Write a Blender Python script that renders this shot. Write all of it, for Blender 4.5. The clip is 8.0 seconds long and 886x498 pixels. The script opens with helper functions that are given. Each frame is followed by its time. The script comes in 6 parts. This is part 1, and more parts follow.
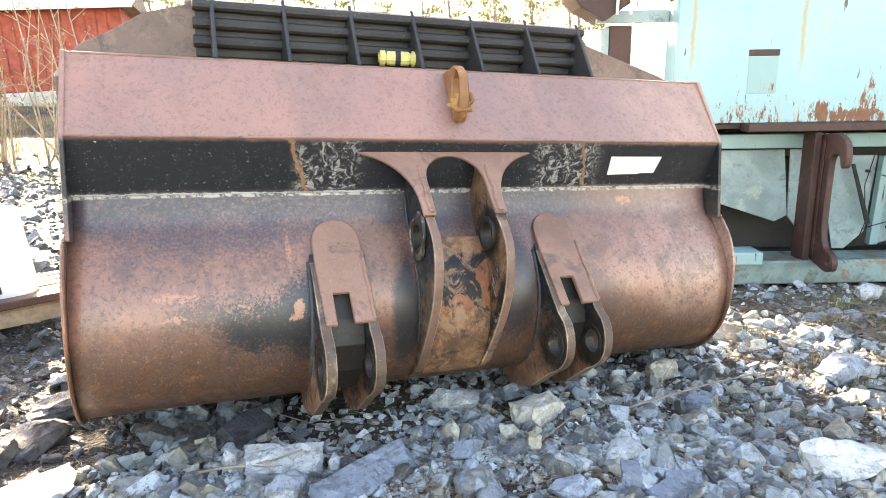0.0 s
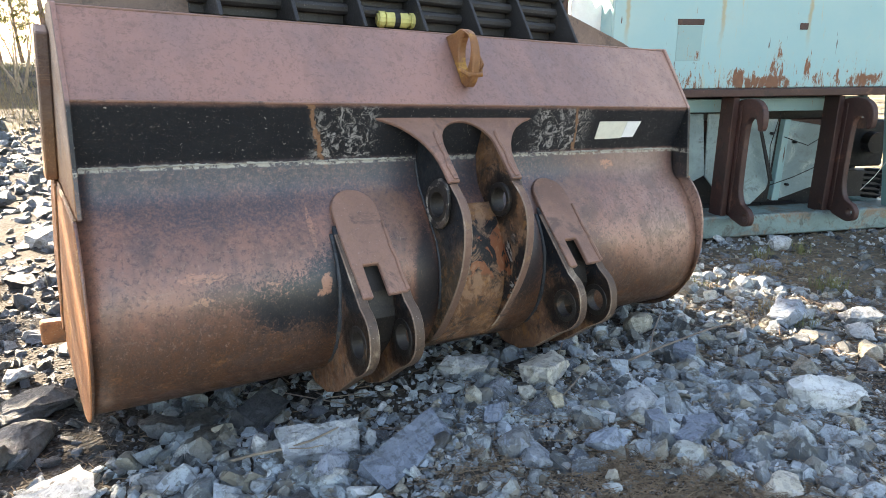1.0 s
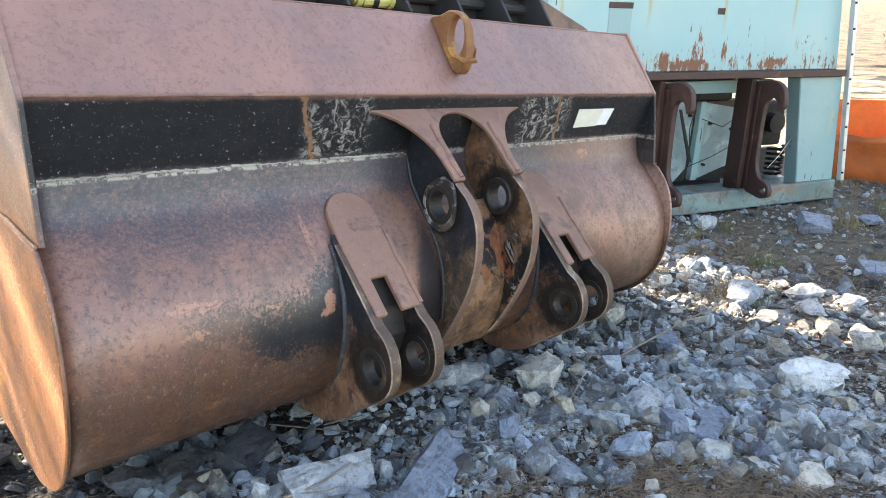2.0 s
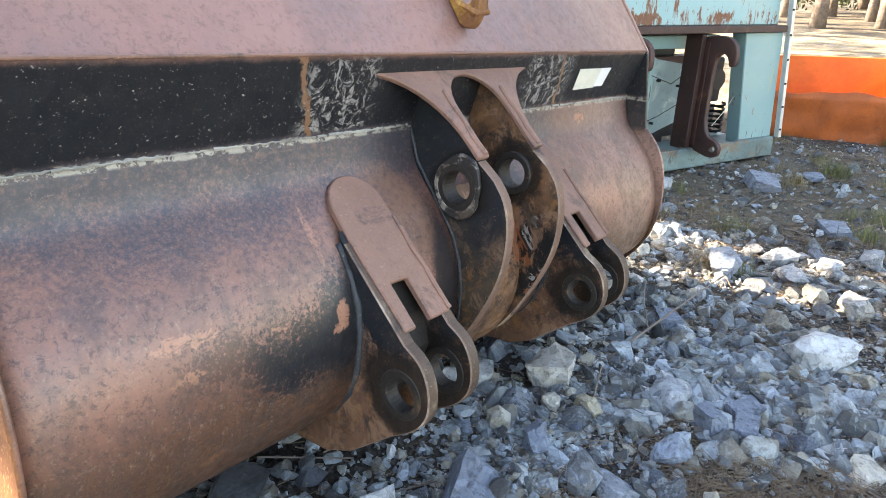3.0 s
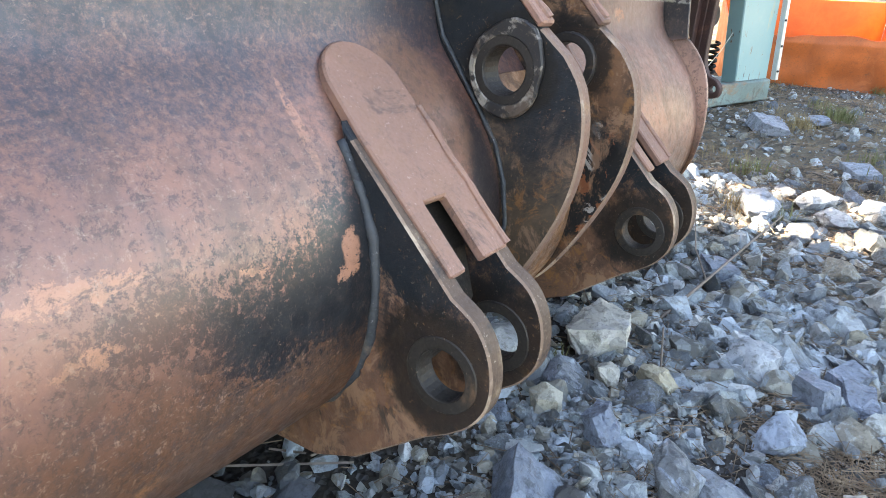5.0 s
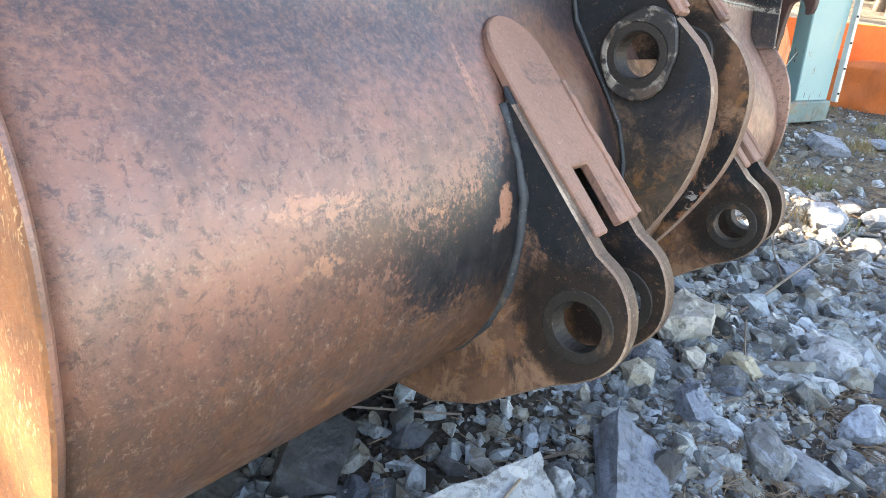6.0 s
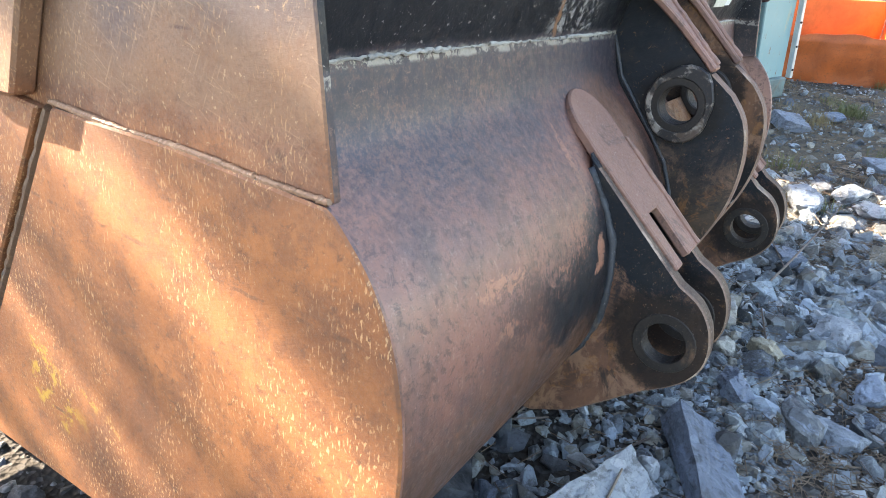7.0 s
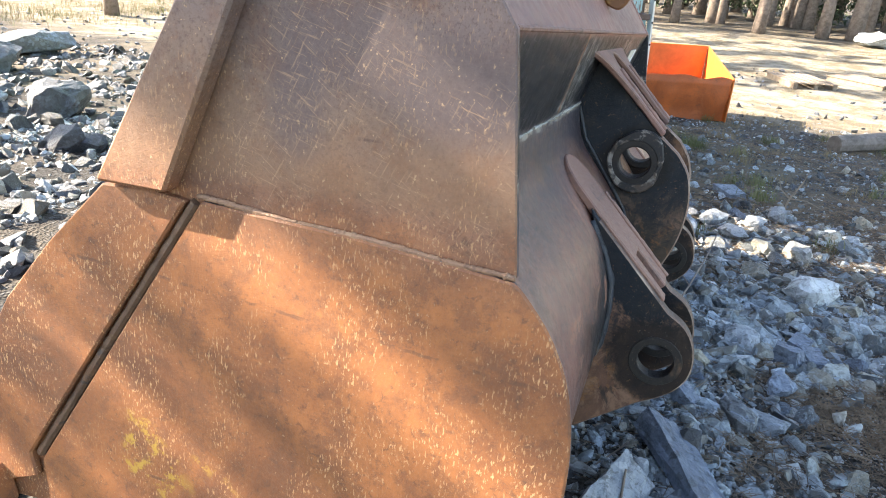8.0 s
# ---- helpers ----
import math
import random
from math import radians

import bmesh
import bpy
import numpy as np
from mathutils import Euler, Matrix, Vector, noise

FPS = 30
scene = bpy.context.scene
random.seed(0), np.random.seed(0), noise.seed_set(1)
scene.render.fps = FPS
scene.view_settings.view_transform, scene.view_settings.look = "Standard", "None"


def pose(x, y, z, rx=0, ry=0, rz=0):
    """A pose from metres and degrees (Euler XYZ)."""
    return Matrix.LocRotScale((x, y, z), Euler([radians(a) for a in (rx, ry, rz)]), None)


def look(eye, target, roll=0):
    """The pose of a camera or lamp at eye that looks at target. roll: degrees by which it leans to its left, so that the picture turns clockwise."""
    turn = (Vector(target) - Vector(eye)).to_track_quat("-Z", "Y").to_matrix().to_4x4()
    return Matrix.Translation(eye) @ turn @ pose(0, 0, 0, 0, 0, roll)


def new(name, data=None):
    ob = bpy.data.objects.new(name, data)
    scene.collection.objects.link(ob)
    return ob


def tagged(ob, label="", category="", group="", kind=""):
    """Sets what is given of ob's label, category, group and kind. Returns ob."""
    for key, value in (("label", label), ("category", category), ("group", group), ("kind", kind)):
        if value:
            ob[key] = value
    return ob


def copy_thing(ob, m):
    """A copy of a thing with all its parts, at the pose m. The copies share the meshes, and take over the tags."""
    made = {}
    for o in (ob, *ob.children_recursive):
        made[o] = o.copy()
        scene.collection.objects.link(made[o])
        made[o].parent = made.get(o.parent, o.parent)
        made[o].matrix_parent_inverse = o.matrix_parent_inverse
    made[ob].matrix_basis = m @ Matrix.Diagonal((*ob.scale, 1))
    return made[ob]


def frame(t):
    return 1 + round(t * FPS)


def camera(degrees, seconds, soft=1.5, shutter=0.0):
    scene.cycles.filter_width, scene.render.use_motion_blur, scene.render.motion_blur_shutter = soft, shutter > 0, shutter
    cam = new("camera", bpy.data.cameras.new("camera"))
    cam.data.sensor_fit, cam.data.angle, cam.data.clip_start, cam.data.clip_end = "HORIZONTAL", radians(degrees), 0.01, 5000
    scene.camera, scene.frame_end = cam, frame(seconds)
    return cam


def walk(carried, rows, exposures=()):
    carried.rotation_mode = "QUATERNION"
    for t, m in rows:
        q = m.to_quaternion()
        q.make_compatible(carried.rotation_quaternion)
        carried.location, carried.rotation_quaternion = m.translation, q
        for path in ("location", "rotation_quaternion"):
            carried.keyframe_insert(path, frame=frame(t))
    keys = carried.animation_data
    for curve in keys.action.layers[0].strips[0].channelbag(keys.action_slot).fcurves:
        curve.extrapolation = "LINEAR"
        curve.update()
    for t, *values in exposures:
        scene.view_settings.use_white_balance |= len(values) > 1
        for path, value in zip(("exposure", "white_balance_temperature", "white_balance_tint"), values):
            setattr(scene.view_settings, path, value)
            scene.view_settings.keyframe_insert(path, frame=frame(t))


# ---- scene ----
# ---------------------------------------------------------------- camera
TIP = pose(0, 0, 0, 0, 5.5, 0)      # the bucket lies on a slope, its long side 5.5 degrees off level
cam = camera(66.0, 8.0, soft=0.9)
PATH = [
    (0, (0.526, -2.686, 1.393), (1.205, -0.868, 0.912), -3.5),
    (0.5, (0.212, -2.584, 1.406), (1.053, -0.843, 0.895), -3.6),
    (1, (-0.024, -2.381, 1.426), (0.982, -0.759, 0.829), -2.5),
    (1.5, (-0.195, -2.146, 1.433), (0.926, -0.607, 0.82), -1.7),
    (1.7, (-0.244, -2.04, 1.449), (0.949, -0.562, 0.824), -1.9),
    (2.8, (-0.255, -1.401, 1.453), (1.153, -0.204, 0.687), -0.3),
    (3, (-0.209, -1.298, 1.429), (1.225, -0.148, 0.64), -0.4),
    (3.5, (-0.103, -1.065, 1.392), (1.37, -0.044, 0.505), 0.1),
    (4, (0.052, -0.912, 1.341), (1.524, 0.074, 0.413), 0.3),
    (4.5, (0.133, -0.842, 1.195), (1.634, 0.147, 0.318), -0.1),
    (4.7, (0.127, -0.819, 1.135), (1.619, 0.182, 0.257), 0.3),
    (5.8, (-0.051, -0.708, 0.975), (1.441, 0.308, 0.115), 4.4),
    (6, (-0.13, -0.685, 1.013), (1.325, 0.38, 0.148), 4.4),
    (6.5, (-0.313, -0.63, 1.167), (1.163, 0.339, 0.229), 5.5),
    (7, (-0.472, -0.511, 1.247), (1.035, 0.439, 0.337), 1.3),
    (7.5, (-0.668, -0.364, 1.33), (1.017, 0.351, 0.524), 2.8),
    (8, (-0.841, -0.179, 1.389), (0.889, 0.397, 0.566), 3.8),
]
EXPOSURES = [(0, 3.74, 9100, 16), (0.2, 3.51, 8800, 15), (0.5, 2.86, 8200, 13), (1.0, 2.86, 8100, 13), (1.5, 3.03, 8000, 14), (3.0, 3.28, 8200, 15), (4.5, 3.55, 8200, 15), (6.0, 3.72, 8300, 15), (6.5, 3.33, 7750, 14), (7.5, 3.07, 7250, 13), (8.0, 2.76, 7150, 12)]
walk(cam, [(t, look(eye, target, roll)) for t, eye, target, roll in PATH], EXPOSURES)

# ---------------------------------------------------------------- world and sun
SUN_UP = 31.0
SUN_TO = Vector((0.172, -0.985, 0)).normalized()      # the way the light runs over the ground
world = bpy.data.worlds.new("sky")
world.use_nodes = True
scene.world = world
wn = world.node_tree.nodes
sky = wn.new("ShaderNodeTexSky")
sky.sky_type, sky.sun_disc = "NISHITA", False
sky.sun_elevation = radians(SUN_UP)
sky.sun_rotation = math.atan2(-SUN_TO.x, -SUN_TO.y)
wn["Background"].inputs["Strength"].default_value = 0.10
world.node_tree.links.new(sky.outputs["Color"], wn["Background"].inputs["Color"])
sun = new("sun", bpy.data.lights.new("sun", "SUN"))
sun.data.energy, sun.data.angle, sun.data.color = 4.6, radians(0.5), (1.0, 0.92, 0.80)
ray = Vector((SUN_TO.x * math.cos(radians(SUN_UP)), SUN_TO.y * math.cos(radians(SUN_UP)), -math.sin(radians(SUN_UP))))
sun.matrix_world = look((0, 0, 20), Vector((0, 0, 20)) + ray)


# ---------------------------------------------------------------- materials
class Nodes:
    """A short way to write node materials."""

    def __init__(self, name):
        self.mat = bpy.data.materials.new(name)
        self.mat.use_nodes = True
        self.tree = self.mat.node_tree
        self.n, self.l = self.tree.nodes, self.tree.links
        self.bsdf = self.n["Principled BSDF"]
        tex = self.n.new("ShaderNodeTexCoord")
        self.co = tex.outputs["Object"]

    def put(self, sock, value):
        if isinstance(value, bpy.types.NodeSocket):
            self.l.new(value, sock)
        else:
            sock.default_value = value

    def noise(self, scale, detail=5.0, rough=0.6, distort=0.0, co=None, stretch=None):
        co = co or self.co
        if stretch:
            mp = self.n.new("ShaderNodeMapping")
            self.l.new(co, mp.inputs["Vector"])
            mp.inputs["Scale"].default_value = stretch
            co = mp.outputs["Vector"]
        t = self.n.new("ShaderNodeTexNoise")
        self.l.new(co, t.inputs["Vector"])
        t.inputs["Scale"].default_value, t.inputs["Detail"].default_value = scale, detail
        t.inputs["Roughness"].default_value, t.inputs["Distortion"].default_value = rough, distort
        return t.outputs["Fac"]

    def ramp(self, fac, a, b, lo=0.0, hi=1.0):
        m = self.n.new("ShaderNodeMapRange")
        m.interpolation_type = "SMOOTHSTEP"
        self.put(m.inputs["Value"], fac)
        for k, v in (("From Min", a), ("From Max", b), ("To Min", lo), ("To Max", hi)):
            self.put(m.inputs[k], v)
        return m.outputs["Result"]

    def math(self, op, a, b=0.0):
        m = self.n.new("ShaderNodeMath")
        m.operation = op
        self.put(m.inputs[0], a)
        self.put(m.inputs[1], b)
        return m.outputs[0]

    def mix(self, fac, a, b):
        m = self.n.new("ShaderNodeMix")
        m.data_type = "RGBA"
        self.put(m.inputs[0], fac)
        for sock, v in ((m.inputs[6], a), (m.inputs[7], b)):
            self.put(sock, (*v, 1) if isinstance(v, tuple) else v)
        return m.outputs[2]

    def xyz(self, co=None):
        s = self.n.new("ShaderNodeSeparateXYZ")
        self.l.new(co or self.co, s.inputs[0])
        return s.outputs

    def voronoi(self, scale, feature="F1", out="Distance"):
        t = self.n.new("ShaderNodeTexVoronoi")
        t.feature = feature
        self.l.new(self.co, t.inputs["Vector"])
        t.inputs["Scale"].default_value = scale
        return t.outputs[out]

    def done(self, color, rough=0.7, metal=0.0, bump=None, depth=0.002, strength=0.6):
        if isinstance(color, tuple):
            color = (*color, 1)
        self.put(self.bsdf.inputs["Base Color"], color)
        self.put(self.bsdf.inputs["Roughness"], rough)
        self.put(self.bsdf.inputs["Metallic"], metal)
        if bump is not None:
            b = self.n.new("ShaderNodeBump")
            b.inputs["Strength"].default_value, b.inputs["Distance"].default_value = strength, depth
            self.l.new(bump, b.inputs["Height"])
            self.l.new(b.outputs["Normal"], self.bsdf.inputs["Normal"])
        return self.mat


def rusty(name, base, dark, rust, pale, dark_at=0.62, rust_at=0.6, rough=0.55, grain=1.0):
    """Old painted steel: a base coat with dark scuffs, rust blooms and fine pale wear."""
    k = Nodes(name)
    c = k.mix(k.ramp(k.noise(2.3, 6, 0.6, 0.4), 0.32, 0.68), base, tuple(v * 0.6 for v in base))
    c = k.mix(k.ramp(k.noise(5.0, 8, 0.7, 0.6), rust_at, rust_at + 0.14), c, rust)
    c = k.mix(k.ramp(k.noise(7.0, 9, 0.75, 0.8), dark_at, dark_at + 0.1), c, dark)
    c = k.mix(k.ramp(k.noise(40, 8, 0.8, 0.4), 0.5, 0.66, 0, 0.5), c, dark)
    speck = k.noise(130 * grain, 4, 0.65)
    c = k.mix(k.ramp(speck, 0.62, 0.72, 0, 0.55), c, pale)
    fine = k.noise(160 * grain, 4, 0.7)
    return k.done(c, k.ramp(fine, 0.3, 0.7, rough - 0.1, rough + 0.15), 0.1, fine, 0.0012, 0.5)


def shell_material():
    """The back of the bucket: worn reddish primer over a black coat, with rust towards the bottom."""
    k = Nodes("worn_bucket_paint")
    x, y, z = k.xyz()
    warp = k.math("MULTIPLY", k.math("SUBTRACT", k.noise(3.0, 6, 0.65), 0.5), 0.32)
    zz = k.math("ADD", z, warp)
    warp2 = k.math("MULTIPLY", k.math("SUBTRACT", k.noise(85.0, 8, 0.8), 0.5), 0.5)
    zf = k.math("ADD", zz, warp2)
    primer = k.mix(k.ramp(k.noise(1.7, 4, 0.5), 0.35, 0.65), (0.305, 0.140, 0.094), (0.24, 0.114, 0.083))
    primer = k.mix(k.ramp(k.noise(14.0, 7, 0.7), 0.45, 0.75), primer, (0.178, 0.098, 0.085))
    rust = k.mix(k.noise(9.0, 8, 0.7), (0.07, 0.031, 0.018), (0.165, 0.073, 0.036))
    black = k.mix(k.noise(22.0, 6, 0.7), (0.006, 0.0078, 0.0105), (0.017, 0.0195, 0.024))
    coat = k.mix(k.noise(26.0, 6, 0.7), (0.011, 0.018, 0.028), (0.030, 0.043, 0.062))
    primer = k.mix(k.ramp(k.noise(1.1, 3, 0.5, 0.3, stretch=(1, 0.3, 0.5)), 0.42, 0.60, 0, 0.6), primer, (0.305, 0.132, 0.090))
    primer = k.mix(k.ramp(k.noise(2.4, 5, 0.6, 0.3, stretch=(1, 0.3, 0.7)), 0.50, 0.64, 0, 0.6), primer, (0.125, 0.085, 0.08))
    # upper plate paler: the skylight on its slope is put into the primer's colour
    primer = k.mix(k.ramp(z, 1.27, 1.31, 0, 0.6), primer, k.mix(k.ramp(k.noise(2.0, 4, 0.55, 0.3, stretch=(1, 1, 0.5)), 0.38, 0.62), (0.40, 0.215, 0.175), (0.27, 0.17, 0.155)))
    primer = k.mix(k.math("MULTIPLY", k.ramp(x, 2.2, 2.7), k.ramp(k.noise(3.0, 6, 0.65, 0.5), 0.36, 0.60, 0.25, 0.9)), primer, (0.40, 0.235, 0.18))
    # rust shows through low on the curve
    c = k.mix(k.ramp(zz, 0.66, 0.40), primer, rust)
    # thin black coat left near the seam, wearing off downwards
    worn = k.math("MULTIPLY", k.ramp(zf, 0.78, 1.00), k.ramp(z, 1.30, 1.26))
    worn = k.math("MULTIPLY", worn, k.ramp(k.noise(60, 5, 0.8), 0.25, 0.55, 0.6, 1.0))
    worn = k.math("MULTIPLY", worn, k.ramp(x, 1.9, 2.5, 1.0, 0.5))
    c = k.mix(k.math("MULTIPLY", worn, 0.93), c, coat)
    # the band above the seam keeps its black coat
    z3 = k.math("ADD", z, k.math("MULTIPLY", k.math("SUBTRACT", k.noise(16.0, 5, 0.7), 0.5), 0.03))
    band = k.math("MULTIPLY", k.ramp(z3, 1.07, 1.085), k.ramp(z3, 1.292, 1.268))
    c = k.mix(band, c, black)
    # black rubbed patches where the lifting arms used to be
    rub = k.ramp(z, 9.0, 9.1)
    for cx, cz, rx, rz, amount in ((0.72, 0.565, 0.31, 0.17, 1.0), (0.83, 0.57, 0.17, 0.26, 1.0), (1.27, 0.58, 0.09, 0.40, 0.95), (1.78, 0.66, 0.17, 0.36, 0.9), (2.22, 0.55, 0.16, 0.22, 0.5), (0.47, 0.62, 0.18, 0.07, 0.6)):
        dx = k.math("DIVIDE", k.math("SUBTRACT", x, cx), rx)
        dz = k.math("DIVIDE", k.math("SUBTRACT", zf, cz), rz)
        d = k.math("SQRT", k.math("ADD", k.math("MULTIPLY", dx, dx), k.math("MULTIPLY", dz, dz)))
        patch = k.math("MULTIPLY", k.ramp(d, 1.05, 0.45), k.ramp(k.math("ADD", k.noise(48, 9, 0.85, 0.4), k.ramp(d, 1.0, 0.3, -0.07, 0.16)), 0.45, 0.51, 0.0, amount))
        c = k.mix(patch, c, black)
        rub = k.math("MAXIMUM", rub, patch)
    end = k.math("MULTIPLY", k.ramp(x, 2.955, 2.965), k.math("MULTIPLY", k.ramp(z3, 0.90, 0.93), k.ramp(z3, 1.30, 1.275)))
    c = k.mix(end, c, black)
    # bare grey abrasion on the band beside the linkage
    for cx, rx in ((0.98, 0.17), (2.10, 0.22)):
        dx = k.math("ABSOLUTE", k.math("DIVIDE", k.math("SUBTRACT", x, cx), rx))
        bare = k.math("MULTIPLY", k.ramp(dx, 1.0, 0.5), k.math("MULTIPLY", band, k.ramp(k.noise(26, 8, 0.8, 1.0), 0.50, 0.58)))
        c = k.mix(bare, c, (0.31, 0.295, 0.275))
    # orange runs of rust on the band
    for cx, w, tilt in ((0.862, 0.0125, 0.36), (2.205, 0.011, 0.22)):
        bend = k.math("ADD", x, k.math("MULTIPLY", k.math("SUBTRACT", z, 1.17), tilt))
        dx = k.math("ABSOLUTE", k.math("SUBTRACT", k.math("ADD", bend, k.math("MULTIPLY", k.math("SUBTRACT", k.noise(14, 6, 0.7), 0.5), 0.09)), cx))
        c = k.mix(k.math("MULTIPLY", k.ramp(dx, w, w * 0.5), k.math("MULTIPLY", k.ramp(z, 1.02, 1.09), k.ramp(z, 1.31, 1.28))), c, (0.235, 0.125, 0.070))
    # brown rust beside the straps, where the black coat is gone
    for cx, cz, rx, rz in ((1.15, 0.83, 0.13, 0.17), (2.18, 0.83, 0.13, 0.17)):
        dx = k.math("DIVIDE", k.math("SUBTRACT", x, cx), rx)
        dz = k.math("DIVIDE", k.math("SUBTRACT", zz, cz), rz)
        d = k.math("ADD", k.math("MULTIPLY", dx, dx), k.math("MULTIPLY", dz, dz))
        c = k.mix(k.math("MULTIPLY", k.ramp(d, 1.2, 0.3), k.ramp(k.noise(40, 7, 0.75, 0.3), 0.38, 0.56, 0.2, 0.85)), c, (0.225, 0.118, 0.075))
    # bare orange scrapes
    for cx, cz, rx, rz in ((0.375, 0.70, 0.095, 0.014), (0.36, 0.625, 0.05, 0.010), (0.824, 0.635, 0.024, 0.042), (0.80, 0.60, 0.02, 0.012), (0.80, 0.83, 0.012, 0.07), (2.46, 1.0, 0.05, 0.018), (0.62, 0.655, 0.03, 0.006)):
        dx = k.math("DIVIDE", k.math("SUBTRACT", x, cx), rx)
        dz = k.math("DIVIDE", k.math("SUBTRACT", k.math("ADD", z, k.math("MULTIPLY", k.math("SUBTRACT", k.noise(22, 8, 0.8), 0.5), 0.12)), cz), rz)
        d = k.math("ADD", k.math("MULTIPLY", dx, dx), k.math("MULTIPLY", dz, dz))
        c = k.mix(k.math("MULTIPLY", k.ramp(d, 1.1, 0.6, 0, 0.95), k.ramp(k.noise(60, 7, 0.8, 0.5, stretch=(0.5, 1, 1)), 0.42, 0.49)), c, (0.40, 0.185, 0.115))
    # dark grime and orange bloom low on the curve, running down
    clear = k.math("SUBTRACT", 1.0, k.math("MULTIPLY", rub, 0.8))
    low = k.math("MULTIPLY", k.ramp(zz, 0.60, 0.36), clear)
    grime = k.noise(26, 9, 0.8, 0.5, stretch=(1, 1, 0.55))
    c = k.mix(k.math("MULTIPLY", low, k.ramp(grime, 0.47, 0.60, 0, 0.75)), c, (0.052, 0.032, 0.024))
    c = k.mix(k.math("MULTIPLY", low, k.ramp(k.noise(9, 8, 0.75, 0.5), 0.55, 0.66, 0, 0.6)), c, (0.32, 0.135, 0.05))
    c = k.mix(k.math("MULTIPLY", k.ramp(z, 0.30, 0.22), k.ramp(k.noise(14, 7, 0.75, 0.2, stretch=(1, 1, 0.3)), 0.44, 0.58, 0, 0.8)), c, (0.045, 0.03, 0.024))
    # mottled wear, and little of it on the black band
    bare_of_black = k.math("SUBTRACT", 1.0, k.math("MAXIMUM", k.math("MAXIMUM", band, worn), rub))
    c = k.mix(k.math("MULTIPLY", k.math("MULTIPLY", bare_of_black, k.ramp(z, 1.28, 1.31, 1.0, 0.35)), k.ramp(k.noise(6, 8, 0.72, 0.3, stretch=(1, 0.6, 0.8)), 0.47, 0.62, 0, 0.6)), c, (0.10, 0.060, 0.045))
    c = k.mix(k.math("MULTIPLY", low, k.ramp(k.noise(95, 6, 0.8), 0.50, 0.60, 0, 0.7)), c, (0.035, 0.022, 0.017))
    upper = k.ramp(z, 1.28, 1.31, 1.0, 0.5)
    kept = k.math("SUBTRACT", upper, k.math("MAXIMUM", k.math("MAXIMUM", k.math("MULTIPLY", band, 0.86), k.math("MULTIPLY", worn, 0.75)), k.math("MULTIPLY", rub, 0.7)))
    c = k.mix(k.math("MULTIPLY", kept, k.ramp(k.noise(48, 9, 0.82, 0.4), 0.50, 0.60, 0, 0.72)), c, (0.070, 0.044, 0.037))
    c = k.mix(k.math("MULTIPLY", kept, k.ramp(k.noise(75, 6, 0.8, 0.0, stretch=(1, 1, 0.6)), 0.565, 0.66, 0, 0.5)), c, (0.38, 0.235, 0.17))
    chips = k.math("MULTIPLY", k.math("MAXIMUM", k.ramp(k.noise(105, 4, 0.65, 0.4), 0.64, 0.68, 0, 0.85), k.ramp(k.noise(260, 3, 0.6), 0.68, 0.72, 0, 0.4)), band)
    c = k.mix(k.math("MULTIPLY", k.math("MULTIPLY", worn, k.math("SUBTRACT", 1.0, band)), k.ramp(k.noise(80, 6, 0.75, 0.5, stretch=(0.8, 1, 1)), 0.59, 0.65, 0, 0.55)), c, (0.25, 0.15, 0.12))
    c = k.mix(chips, c, (0.42, 0.38, 0.35))
    # paint flaked off along the seam
    off_seam = k.math("ABSOLUTE", k.math("SUBTRACT", k.math("ADD", z, k.math("MULTIPLY", k.math("SUBTRACT", k.noise(30, 5, 0.7), 0.5), 0.02)), 1.062))
    c = k.mix(k.math("MULTIPLY", k.ramp(off_seam, 0.013, 0.006), k.ramp(k.noise(34, 7, 0.75, 0.5), 0.45, 0.52, 0, 0.9)), c, k.mix(k.noise(60, 4), (0.44, 0.42, 0.36), (0.22, 0.19, 0.16)))
    # fine scratches and pale dust
    scr = k.noise(230, 4, 0.65, 0.4, stretch=(0.6, 1, 1))
    c = k.mix(k.math("MULTIPLY", kept, k.ramp(scr, 0.58, 0.69, 0, 0.36)), c, (0.38, 0.26, 0.20))
    long = k.noise(34, 3, 0.5, 0.2, stretch=(0.12, 1, 1.6))
    c = k.mix(k.math("MULTIPLY", k.ramp(long, 0.665, 0.70, 0, 0.16), k.math("MULTIPLY", kept, k.ramp(k.noise(5, 4, 0.6), 0.45, 0.6))), c, (0.42, 0.30, 0.22))
    k.put(k.bsdf.inputs["Coat Weight"], k.math("MULTIPLY", k.math("SUBTRACT", 1.0, band), k.math("MULTIPLY", k.ramp(z, 0.45, 0.75, 0.12, 0.42), k.ramp(z, 0.90, 1.05, 1.0, 0.45))))
    k.put(k.bsdf.inputs["Coat Roughness"], 0.31)
    k.put(k.bsdf.inputs["Specular IOR Level"], k.ramp(band, 0.0, 1.0, 0.5, 0.42))
    fine = k.noise(140, 4, 0.7)
    return k.done(c, k.ramp(k.noise(30, 6), 0.35, 0.65, 0.32, 0.52), 0.1, k.math("ADD", fine, k.noise(45, 6, 0.7)), 0.0016, 0.5)


